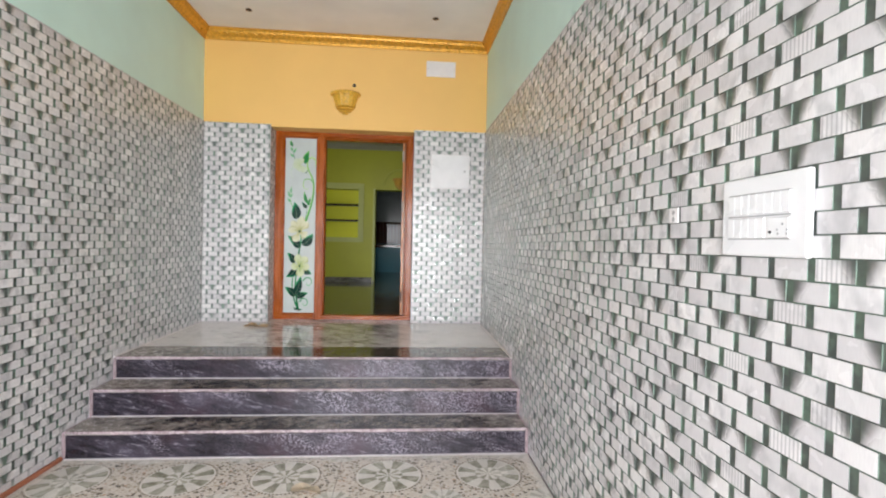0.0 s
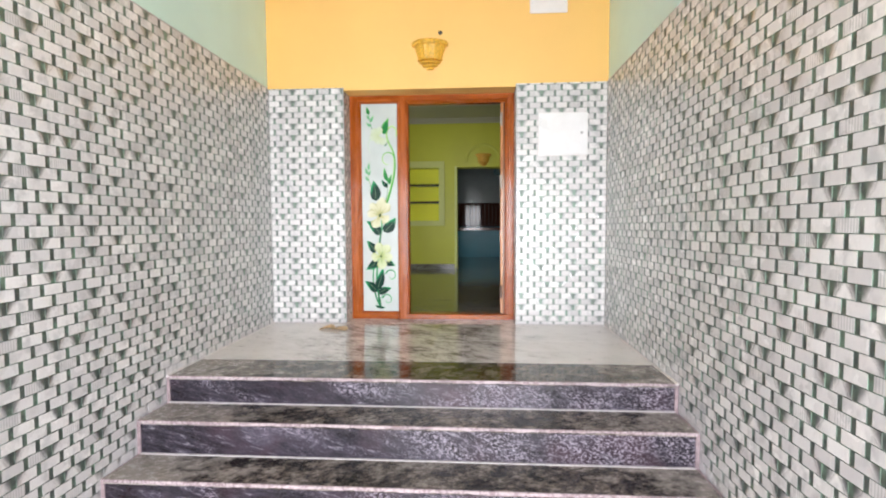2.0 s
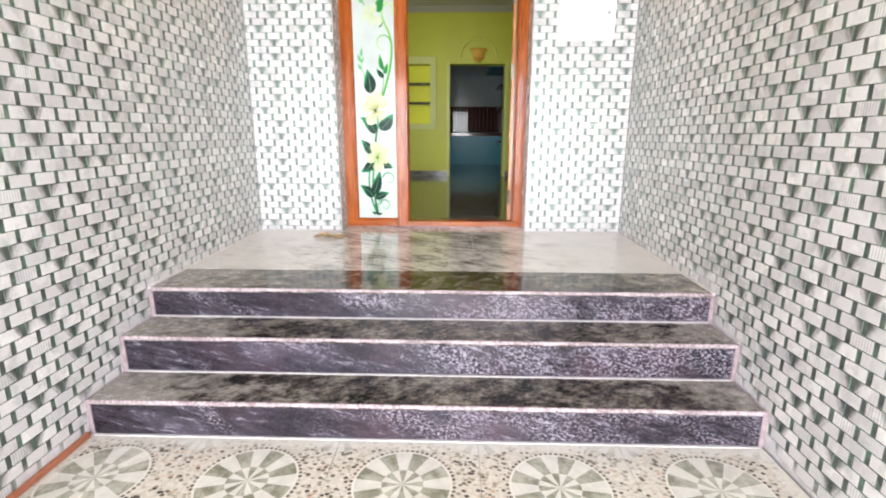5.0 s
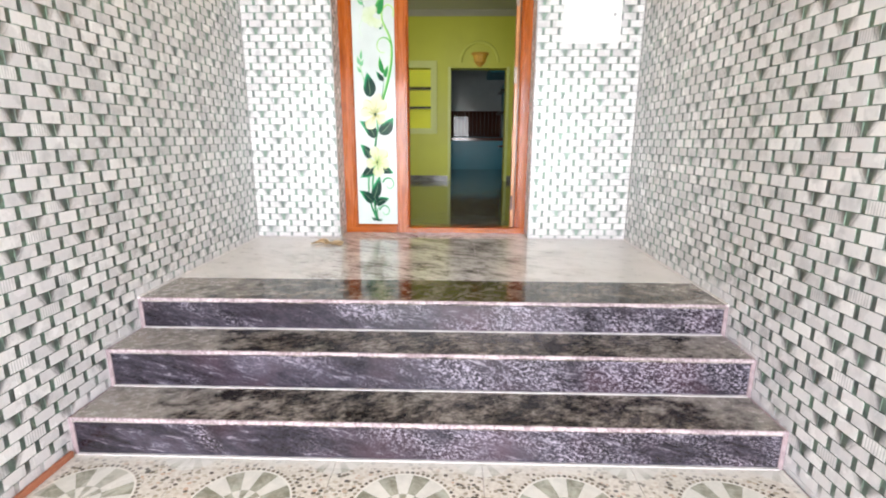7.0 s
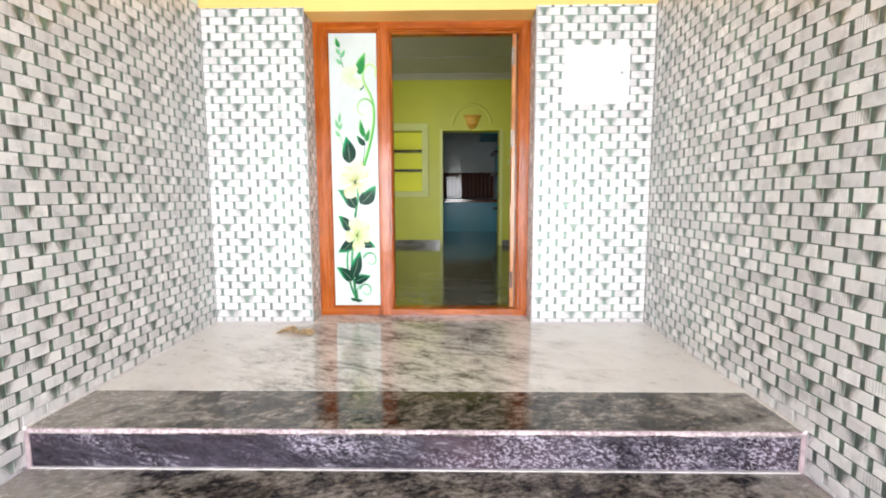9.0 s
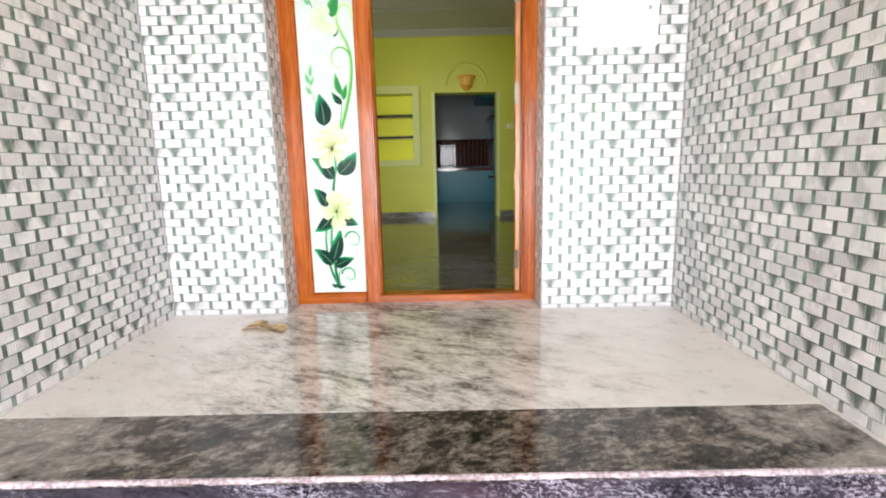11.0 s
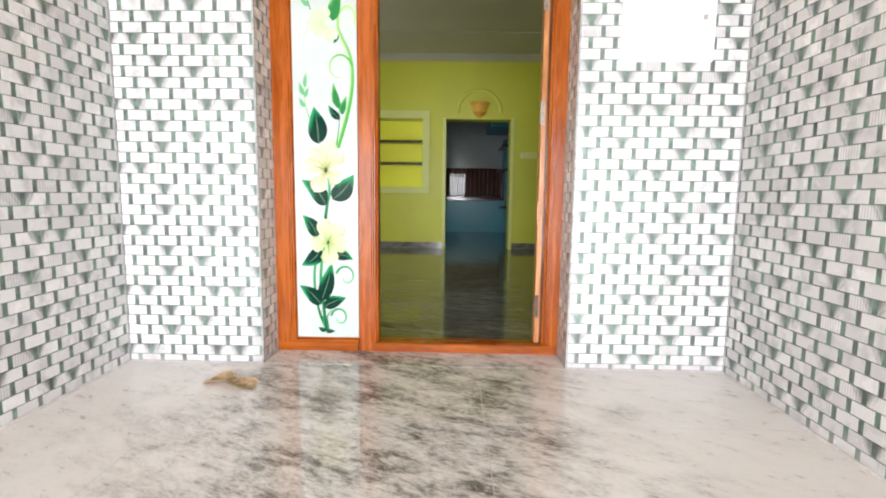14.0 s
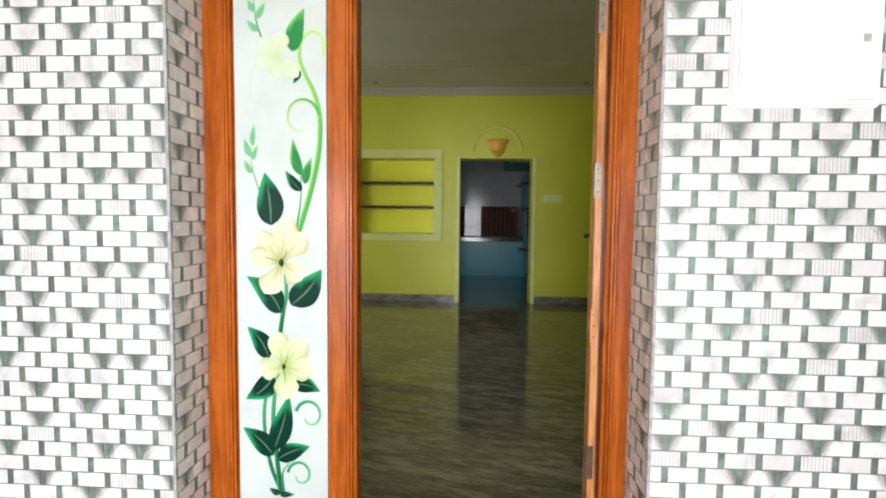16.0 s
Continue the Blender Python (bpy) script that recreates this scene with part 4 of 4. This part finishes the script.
def petal(c, tip, wide, material, seed=0, point=0.2):
    """A broad petal with a wavy rim that ends in a soft point."""
    r, t = Vector(c), Vector(tip)
    d = t - r
    n = Vector((-d.y, d.x)).normalized()
    rnd = random.Random(seed)
    wave, bend = rnd.uniform(0, 6), rnd.uniform(-0.07, 0.07)
    rows = []
    for i in range(17):
        f = i / 16
        w = (0.10 + 0.9 * min(1.0, f / 0.62) ** 1.1) * (1 - max(0.0, (f - 0.55) / 0.45) ** 2.2) ** (0.5 + point)
        w *= 1 + 0.07 * math.sin(9 * f + wave)
        mid = r + d * f + n * (bend * d.length * math.sin(math.pi * f))
        rows.append([mid + n * (max(w, 0.01) * wide / 2 * a) for a in (-1, -0.6, -0.25, 0.1, 0.5, 1)])
    return painted("painted_petal", rows, material)


def stem(pts, wide, material, taper=0.55):
    line = smooth_line([(p[0], p[1], 0) for p in pts], 7)
    rows = []
    for i, p in enumerate(line):
        d = line[min(len(line) - 1, i + 1)] - line[max(0, i - 1)]
        n = Vector((-d.y, d.x)).normalized()
        w = wide * (1 - taper * i / len(line)) / 2
        rows.append([p.xy + n * (w * a) for a in (-1, 0, 1)])
    return painted("painted_stem", rows, material)


def curl(center, r0, r1, a0, a1, wide, material):
    """A tendril that winds in from radius r0 to r1."""
    pts = []
    for i in range(15):
        t = i / 14
        a, r = radians(a0 + (a1 - a0) * t), r0 + (r1 - r0) * t
        pts.append((center[0] + r * math.cos(a), center[1] + r * 1.15 * math.sin(a)))
    return stem(pts, wide, material)


def eye(c, r):
    painted("flower_eye", [[(c[0] + r * (1.25 * k / 8 - 0.6), c[1] + r * h * math.sin(math.pi * (k + 0.3) / 8.6)) for h in (-1, 1)] for k in range(9)], EYE)


# vine and tendrils
stem([(0.222, 1.00), (0.272, 1.16), (0.302, 1.30), (0.306, 1.42), (0.288, 1.50), (0.254, 1.57), (0.234, 1.63), (0.243, 1.69), (0.284, 1.722), (0.323, 1.69), (0.322, 1.63)], 0.024, STEM_PALE)
curl((0.240, 1.418), 0.064, 0.038, 8, 285, 0.013, STEM_PALE)
curl((0.265, 0.332), 0.056, 0.020, 165, -160, 0.015, STEM_MID)
curl((0.228, 0.105), 0.050, 0.018, 170, -170, 0.014, STEM_MID)
stem([(0.115, 1.645), (0.063, 1.58), (0.062, 1.53), (0.082, 1.480)], 0.007, STEM_FAINT)
# lower stems and the twigs
stem([(0.158, 0.03), (0.115, 0.14), (0.094, 0.27), (0.096, 0.38), (0.125, 0.47)], 0.017, STEM_DARK, 0.3)
stem([(0.152, 0.03), (0.138, 0.18), (0.126, 0.30), (0.134, 0.42), (0.15, 0.49)], 0.020, STEM_DARK, 0.3)
stem([(0.165, 0.03), (0.160, 0.11), (0.185, 0.15)], 0.010, STEM_DARK)
stem([(0.150, 0.60), (0.166, 0.71), (0.180, 0.78), (0.178, 0.86)], 0.018, STEM_DARK, 0.2)
stem([(0.215, 1.00), (0.236, 1.13), (0.236, 1.26)], 0.007, STEM_DARK)
stem([(0.085, 1.15), (0.056, 1.26), (0.060, 1.36)], 0.006, STEM_PALE)
stem([(0.112, 1.66), (0.080, 1.76), (0.070, 1.85)], 0.006, STEM_DARK)
# dark leaves
leaf((0.127, 1.035), (0.104, 1.225), 0.105, LEAF_DARK, -0.03)
leaf((0.162, 0.716), (0.034, 0.848), 0.092, LEAF_DARK, -0.10)
leaf((0.198, 0.744), (0.311, 0.878), 0.104, LEAF_DARK, -0.06)
leaf((0.114, 0.547), (0.034, 0.662), 0.075, LEAF_DARK, -0.08)
leaf((0.132, 0.482), (0.024, 0.390), 0.082, LEAF_DARK, 0.10)
leaf((0.205, 0.450), (0.304, 0.426), 0.062, LEAF_DARK, 0.10)
leaf((0.127, 0.196), (0.187, 0.408), 0.085, LEAF_DARK, -0.03)
leaf((0.127, 0.178), (0.012, 0.281), 0.080, LEAF_DARK, -0.06)
leaf((0.142, 0.165), (0.265, 0.217), 0.072, LEAF_DARK, 0.05)
leaf((0.150, 0.030), (0.108, 0.052), 0.026, LEAF_DARK)
leaf((0.150, 0.025), (0.205, 0.030), 0.024, LEAF_DARK)
# leaves of the twigs
leaf((0.237, 1.215), (0.209, 1.345), 0.040, LEAF_MID)
leaf((0.240, 1.160), (0.181, 1.232), 0.040, LEAF_DARK)
leaf((0.252, 1.185), (0.277, 1.280), 0.034, LEAF_MID)
leaf((0.062, 1.320), (0.069, 1.400), 0.022, LEAF_PALE)
leaf((0.056, 1.280), (0.029, 1.352), 0.026, LEAF_PALE)
leaf((0.058, 1.222), (0.028, 1.274), 0.024, LEAF_PALE)
leaf((0.062, 1.270), (0.082, 1.326), 0.020, LEAF_PALE)
leaf((0.088, 1.722), (0.042, 1.764), 0.026, LEAF_PALE)
leaf((0.086, 1.765), (0.116, 1.826), 0.026, LEAF_PALE)
leaf((0.074, 1.790), (0.048, 1.835), 0.026, LEAF_PALE)
leaf((0.072, 1.835), (0.048, 1.905), 0.034, LEAF_MID)
leaf((0.209, 1.650), (0.253, 1.800), 0.066, LEAF_MID, 0.06)
leaf((0.236, 1.585), (0.212, 1.538), 0.022, LEAF_DARK)
# the faded blossom, then the two full ones
for k, tip in enumerate(((0.176, 1.720), (0.094, 1.700), (0.074, 1.622), (0.155, 1.560), (0.232, 1.562))):
    petal((0.158, 1.635), tip, 0.072, PETAL_PALE, k, 0.4)
for k, (tip, w) in enumerate((((0.072, 1.014), 0.088), ((0.192, 1.070), 0.096), ((0.256, 1.008), 0.094), ((0.240, 0.838), 0.095), ((0.098, 0.786), 0.092), ((0.040, 0.918), 0.088))):
    petal((0.163, 0.900), tip, w, PETAL, k + 10)
eye((0.163, 0.900), 0.016)
stem([(0.163, 0.902), (0.135, 0.910), (0.108, 0.922)], 0.0035, STEM_DARK)
stem([(0.166, 0.908), (0.182, 0.935), (0.180, 0.955)], 0.0035, STEM_DARK)
for k, (tip, w) in enumerate((((0.145, 0.646), 0.092), ((0.252, 0.618), 0.090), ((0.278, 0.505), 0.092), ((0.077, 0.510), 0.094), ((0.174, 0.392), 0.100))):
    petal((0.169, 0.516), tip, w, PETAL_GREEN, k + 20)
eye((0.169, 0.516), 0.012)
stem([(0.169, 0.516), (0.172, 0.482), (0.170, 0.455)], 0.0035, STEM_DARK)
stem([(0.169, 0.518), (0.182, 0.548), (0.186, 0.575)], 0.0035, STEM_DARK)

# ---- hall fittings ----
niche = thing("wall_niche", "recessed wall niche with two black stone shelves and a pale raised border", "niche", (0, 0, 0), kind="structure")
for b in (block(NL - 0.11, HALL_Y - 0.022, NT, NR + 0.111, HALL_Y + 0.002, NT + 0.123, 0.004), block(NL - 0.11, HALL_Y - 0.022, NB - 0.098, NR + 0.111, HALL_Y + 0.002, NB, 0.004),
          block(NL - 0.11, HALL_Y - 0.0215, NB, NL, HALL_Y + 0.002, NT, 0.003), block(NR, HALL_Y - 0.0215, NB, NR + 0.111, HALL_Y + 0.002, NT, 0.003)):
    part("border", b, LIME_TRIM, niche, "pale lime raised border")
part("back_panel", block(NL - 0.02, HALL_Y + 0.262, NB - 0.02, NR + 0.02, HALL_Y + 0.299, NT + 0.02), NICHE_LIME, niche, "back in a brighter lime-yellow than the wall")
for z in (1.641, 1.309):
    part("shelf", block(NL, HALL_Y + 0.005, z - 0.018, NR, HALL_Y + 0.262, z + 0.014, 0.002), BLACK_STONE, niche, "black polished stone shelf")

door_trim = thing("doorway_trim", "thin pale painted trim round the kitchen doorway", "door trim", (0, 0, 0), kind="structure")
part("jamb", block(KL - 0.052, HALL_Y - 0.014, 0.0, KL, HALL_Y + 0.001, KT + 0.02, 0.003), LIME_TRIM, door_trim)
part("jamb", block(KR, HALL_Y - 0.014, 0.0, KR + 0.052, HALL_Y + 0.001, KT + 0.02, 0.003), LIME_TRIM, door_trim)
for x0, x1 in ((HALL_L, KL - 0.052), (KR + 0.052, HALL_R)):
    solid("skirting", block(x0, HALL_Y - 0.012, 0.0, x1, HALL_Y, 0.1, 0.002), SKIRT, "grey stone skirting along the hall wall", "skirting")
plate = thing("hall_switch", "small white switch plate on the lime wall", "switch", (2.75, HALL_Y, 1.443))
part("plate", block(-0.126, -0.008, -0.048, 0.126, 0.0, 0.048, 0.003, 2), LIME_TRIM, plate)
part("switch", block(-0.115, -0.013, -0.03, -0.085, -0.008, 0.03, 0.002), WHITE, plate, "white rocker")
solid("dropped_chip", block(1.462, HALL_Y - 0.06, 0.0, 1.482, HALL_Y - 0.03, 0.05, 0.006), WHITE_DULL, "small white plaster chip at the door jamb", "chip", kind="")

# ---- kitchen ----
part("tile_bed", block(0.4, 9.092, 0.85, 3.0, 9.101, 2.85), GREY_PLASTIC, wall_kitchen)
solid("kitchen_base", block(0.4, 8.50, 0.0, 2.74, 9.09, 0.70), TEAL, "blue-green painted masonry base under the counter", "counter base")
solid("kitchen_worktop", block(0.4, 8.46, 0.70, 2.74, 9.092, 0.78, 0.004, 2), COUNTER, "dark red-brown granite worktop", "worktop", kind="")
rack = thing("shelf_rack", "blue-green masonry wall shelves with dark slabs", "shelves", (0, 0, 0))
part("side", block(2.74, 8.40, 0.0, 2.80, 9.09, 2.05), TEAL, rack)
for z in (0.55, 1.35, 1.85):
    part("shelf", block(2.62, 8.0, z, 2.999, 9.09, z + 0.04, 0.003), BLACK_STONE, rack, "dark stone shelf")
solid("loft_slab", block(2.35, 7.6, 2.2, 3.0, 9.09, 2.35), TEAL, "blue-green concrete loft slab", "loft", kind="structure")
for i in range(26):
    x = 0.41 + i * 0.1
    part("tile", block(x, 9.084, 0.79, x + 0.096, 9.092, 1.44, 0.002), KITCHEN_BROWN, wall_kitchen)
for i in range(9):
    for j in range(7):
        part("tile", block(0.41 + i * 0.288, 9.085, 1.446 + j * 0.2, 0.41 + i * 0.288 + 0.285, 9.092, 1.446 + j * 0.2 + 0.197, 0.0015), KITCHEN_WHITE_DIM, wall_kitchen)

# ---- front gate, closed off behind the start of the walk ----
gate = thing("front_gate", "dark metal grille gate across the open porch front", "gate", (0, FRONT + 0.1, FLOOR))
for z in (0.06, 0.75, 1.3, 2.3):
    part("rail", block(0.03, -0.015, z - 0.02, W - 0.03, 0.015, z + 0.02, 0.003), GATE_METAL, gate)
for i in range(15):
    x = 0.05 + i * (W - 0.1) / 14
    part("bar", cylinder((x, 0, 0.0), (0, 0, 1), 0.009, 0.009, 2.34, 8), GATE_METAL, gate)

# ---- slatted wooden frame leaning on the wall ----
lean = thing("leaning_shutter", "bright orange wooden slatted shutter leaning against the tiled wall", "shutter", (0.245, -3.0, FLOOR))
lean.rotation_euler = (0, radians(-8.5), 0)
LL = 1.38
part("stile", block(-0.035, -0.075, 0.0, 0.0, 0.0, LL, 0.006, 2), GATE_WOOD, lean)
part("stile", block(-0.035, -0.70, 0.0, 0.0, -0.625, LL, 0.006, 2), GATE_WOOD, lean)
part("middle_rail", block(-0.05, -0.715, 0.86, 0.018, 0.012, 0.905, 0.008, 2), GATE_WOOD, lean)
part("top_rail", block(-0.033, -0.625, LL - 0.08, -0.002, -0.075, LL - 0.004, 0.004), GATE_WOOD, lean)
part("bottom_rail", block(-0.033, -0.625, 0.02, -0.002, -0.075, 0.12, 0.004), GATE_WOOD, lean)
for i in range(5):
    b = block(-0.03, -0.63, 0.0, -0.012, -0.07, 0.085, 0.004)
    s = part("slat", b, GATE_WOOD, lean)
    s.location = (0, 0, 0.17 + i * 0.135)
    s.rotation_euler = (0, radians(-16), 0)
part("upper_panel", block(-0.026, -0.63, 0.93, -0.012, -0.07, LL - 0.07, 0.003), GATE_WOOD, lean)
part("knob", cylinder((0.0, -0.14, 0.80), (1, 0, 0.0), 0.014, 0.018, 0.03, 12), STEEL, lean, "small round brass knob")

# ---- dry leaves ----
def dry_leaf(lobes, z, seed, label, material):
    """A crumpled dead leaf: curled lobes with a ragged rim and a midrib."""
    rnd = random.Random(seed)
    bm = bmesh.new()
    for cx, cy, a, r in lobes:
        c, s = math.cos(radians(a)), math.sin(radians(a))
        rings = []
        for ring in range(4):
            f = (ring + 0.15) / 3.15
            row = []
            for i in range(18):
                t = 2 * math.pi * i / 18
                rr = r * f * (1.0 + (0.32 * rnd.random() - 0.1) * f)
                x, y = rr * math.cos(t), 0.52 * rr * math.sin(t)
                lift = 0.009 * math.sin(2.3 * t + seed) * f + 0.012 * f * f * abs(math.sin(t)) + 0.005 * rnd.random() * f
                row.append(bm.verts.new((cx + c * x - s * y, cy + s * x + c * y, z + 0.004 + max(0.0, lift))))
            rings.append(row)
        bm.faces.new(rings[0])
        for p, q in zip(rings, rings[1:]):
            for i in range(18):
                bm.faces.new((p[i], p[(i + 1) % 18], q[(i + 1) % 18], q[i]))
    bmesh.ops.solidify(bm, geom=bm.faces[:], thickness=0.0012)
    return solid("dry_leaf", bm, material, label, "leaf", kind="", group="fallen dry leaves")


dry_leaf(((0.585, -0.235, 35, 0.072), (0.69, -0.285, -12, 0.075)), 0.0, 5, "crumpled dry brown leaf lying on the marble landing", DRY_LEAF)
dry_leaf(((1.565, -2.505, 165, 0.07), (1.635, -2.53, 140, 0.042)), FLOOR, 9, "pale cream dry leaf curled on the medallion tiles", PALE_LEAF)

# ---- porch floor tiles ----
tile_me = mesh_of("tile", block(-0.3025, -0.3025, -0.009, 0.3025, 0.3025, 0.0, 0.001), MEDAL)


def clipped_tile(x0, x1, y0, y1, cx, cy):
    return mesh_of("tile", block(x0 - cx, y0 - cy, -0.009, x1 - cx, y1 - cy, 0.0, 0.001), MEDAL)


for i in range(-1, 5):
    for j in range(7):
        cx, cy = 0.825 + 0.607 * i, -2.341 - 0.607 * j
        x0, x1 = max(cx - 0.3025, 0.004), min(cx + 0.3025, W - 0.004)
        y0, y1 = max(cy - 0.3025, FRONT), min(cy + 0.3025, -2.070)
        if x1 - x0 < 0.01 or y1 - y0 < 0.01:
            continue
        whole = x1 - x0 > 0.604 and y1 - y0 > 0.604
        ob = new("tile", tile_me if whole else clipped_tile(x0, x1, y0, y1, cx, cy))
        ob.location = (cx, cy, FLOOR)
        ob.parent = porch_floor

# ---- brick-pattern blocks of the wall tiles ----
BW, BH = 0.0922, 0.0474


def brick_mesh(name, normal, material):
    """One block, 1.6 mm proud, with a sloped edge; normal: 'x', '-x' or '-y'."""
    bm = bmesh.new()
    w, h, d, e = BW / 2, BH / 2, 0.0016, 0.0005
    pts = [(-w, -h, 0), (w, -h, 0), (w, h, 0), (-w, h, 0), (-w + e, -h + e, d), (w - e, -h + e, d), (w - e, h - e, d), (-w + e, h - e, d)]

    def turned(u, v, q):
        return {"x": (q, u, v), "-x": (-q, -u, v), "-y": (u, -q, v)}[normal]

    vs = [bm.verts.new(turned(*p)) for p in pts]
    for f in ((4, 5, 6, 7), (0, 1, 5, 4), (1, 2, 6, 5), (2, 3, 7, 6), (3, 0, 4, 7)):
        bm.faces.new([vs[i] for i in f])
    bmesh.ops.recalc_face_normals(bm, faces=bm.faces[:])
    me = mesh_of(name, bm, material)
    me.materials.append(JOINT)
    for i, p in enumerate(me.polygons):
        p.material_index = int(i % 5 > 0)
    return me


def brick_rows(key, u0, u1, z0, z1):
    """Centres and extents of the blocks in a stretch of running bond, on the tiles' own grid."""
    _, sign, first, zb, tilt = TILES[key]
    for k in range(math.floor((z0 - zb) / 0.05) - 2, math.ceil((z1 - zb) / 0.05) + 2):
        for c in range(-80, 80):
            uc = first + sign * 0.1125 * (c + 0.5 + 0.5 * (k % 2))
            zc = zb + tilt * uc + 0.05 * k + 0.025
            a, b = max(uc - BW / 2, u0), min(uc + BW / 2, u1)
            lo, hi = max(zc - BH / 2, z0), min(zc + BH / 2, z1)
            if b - a > 0.004 and hi - lo > 0.004:
                yield uc, zc, a, b, lo, hi


def lay_bricks(parent, normal, key, at, u0, u1, z0, z1, near):
    """Lays a wall: blocks inside the stretch near are single parts, the rest one mesh."""
    material = BRICK[key]
    shared = brick_mesh("brick", normal, material)
    verts, faces, count = [], [], 0
    d, e = 0.0016, 0.0005

    def spot(u, v, q):
        return {"x": (at + q, u, v), "-x": (at - q, u, v), "-y": (u, at - q, v)}[normal]

    for uc, zc, a, b, lo, hi in brick_rows(key, u0, u1, z0, z1):
        whole = b - a > BW - 0.001 and hi - lo > BH - 0.001
        if whole and count < 300 and near[0] < uc < near[1] and near[2] < zc < near[3]:
            ob = new("brick", shared)
            ob.location = spot(uc, zc, 0.0)
            ob.parent = parent
            count += 1
            continue
        k = len(verts)
        verts += [spot(a, lo, 0), spot(b, lo, 0), spot(b, hi, 0), spot(a, hi, 0), spot(a + e, lo + e, d), spot(b - e, lo + e, d), spot(b - e, hi - e, d), spot(a + e, hi - e, d)]
        quads = ((4, 5, 6, 7), (0, 1, 5, 4), (1, 2, 6, 5), (2, 3, 7, 6), (3, 0, 4, 7))
        flip = normal == "-x"
        faces += [tuple(k + i for i in (q[::-1] if flip else q)) for q in quads]
    if verts:
        me = bpy.data.meshes.new("brick_pattern")
        me.from_pydata(verts, [], faces)
        me.materials.append(material)
        me.materials.append(JOINT)
        me.polygons.foreach_set("material_index", [int(i % 5 > 0) for i in range(len(faces))])
        ob = tagged(new("brick_pattern", me), kind="stuff")
        ob.parent = parent


lay_bricks(wall_left, "x", "left", -0.003, FRONT + 0.03, -0.003, FLOOR + 0.01, TOP, (-3.0, -2.0, 0.2, 1.9))
lay_bricks(wall_right, "-x", "right", W + 0.003, FRONT + 0.03, -0.003, FLOOR + 0.01, TOP, (-4.3, -3.3, 0.3, 1.9))
lay_bricks(wall_back, "-y", "back", 0.003, 0.002, DOOR_L - 0.004, 0.006, TOP, (0.0, DOOR_L, 0.3, 2.1))
lay_bricks(wall_back, "-y", "back_right", 0.003, DOOR_R + 0.004, W - 0.002, 0.006, TOP, (DOOR_R, W, 0.2, 2.1))
lay_bricks(wall_back, "x", "reveal", DOOR_L - 0.003, 0.004, FRAME_Y - 0.001, 0.006, TOP, (9, 9, 9, 9))
lay_bricks(wall_back, "-x", "reveal", DOOR_R + 0.003, 0.004, FRAME_Y - 0.001, 0.006, TOP, (9, 9, 9, 9))
# pale grout in the tiled corners
for x0, y0, x1, y1 in ((-0.001, -0.006, 0.004, 0.004), (W - 0.004, -0.006, W + 0.001, 0.004), (DOOR_L - 0.009, -0.0015, DOOR_L + 0.001, 0.006), (DOOR_R - 0.001, -0.0015, DOOR_R + 0.009, 0.006)):
    part("grout_line", block(x0, y0, 0.0, x1, y1, TOP, 0.001), CORNER_GROUT, wall_back)
for bed, x0, x1 in ((wall_left, -0.012, 0.0006), (wall_right, W - 0.0006, W + 0.012)):
    part("tile_edge", block(x0, FRONT + 0.03, TOP - 0.001, x1, 0.0, TOP + 0.005, 0.001), WHITE_GROUT, bed)
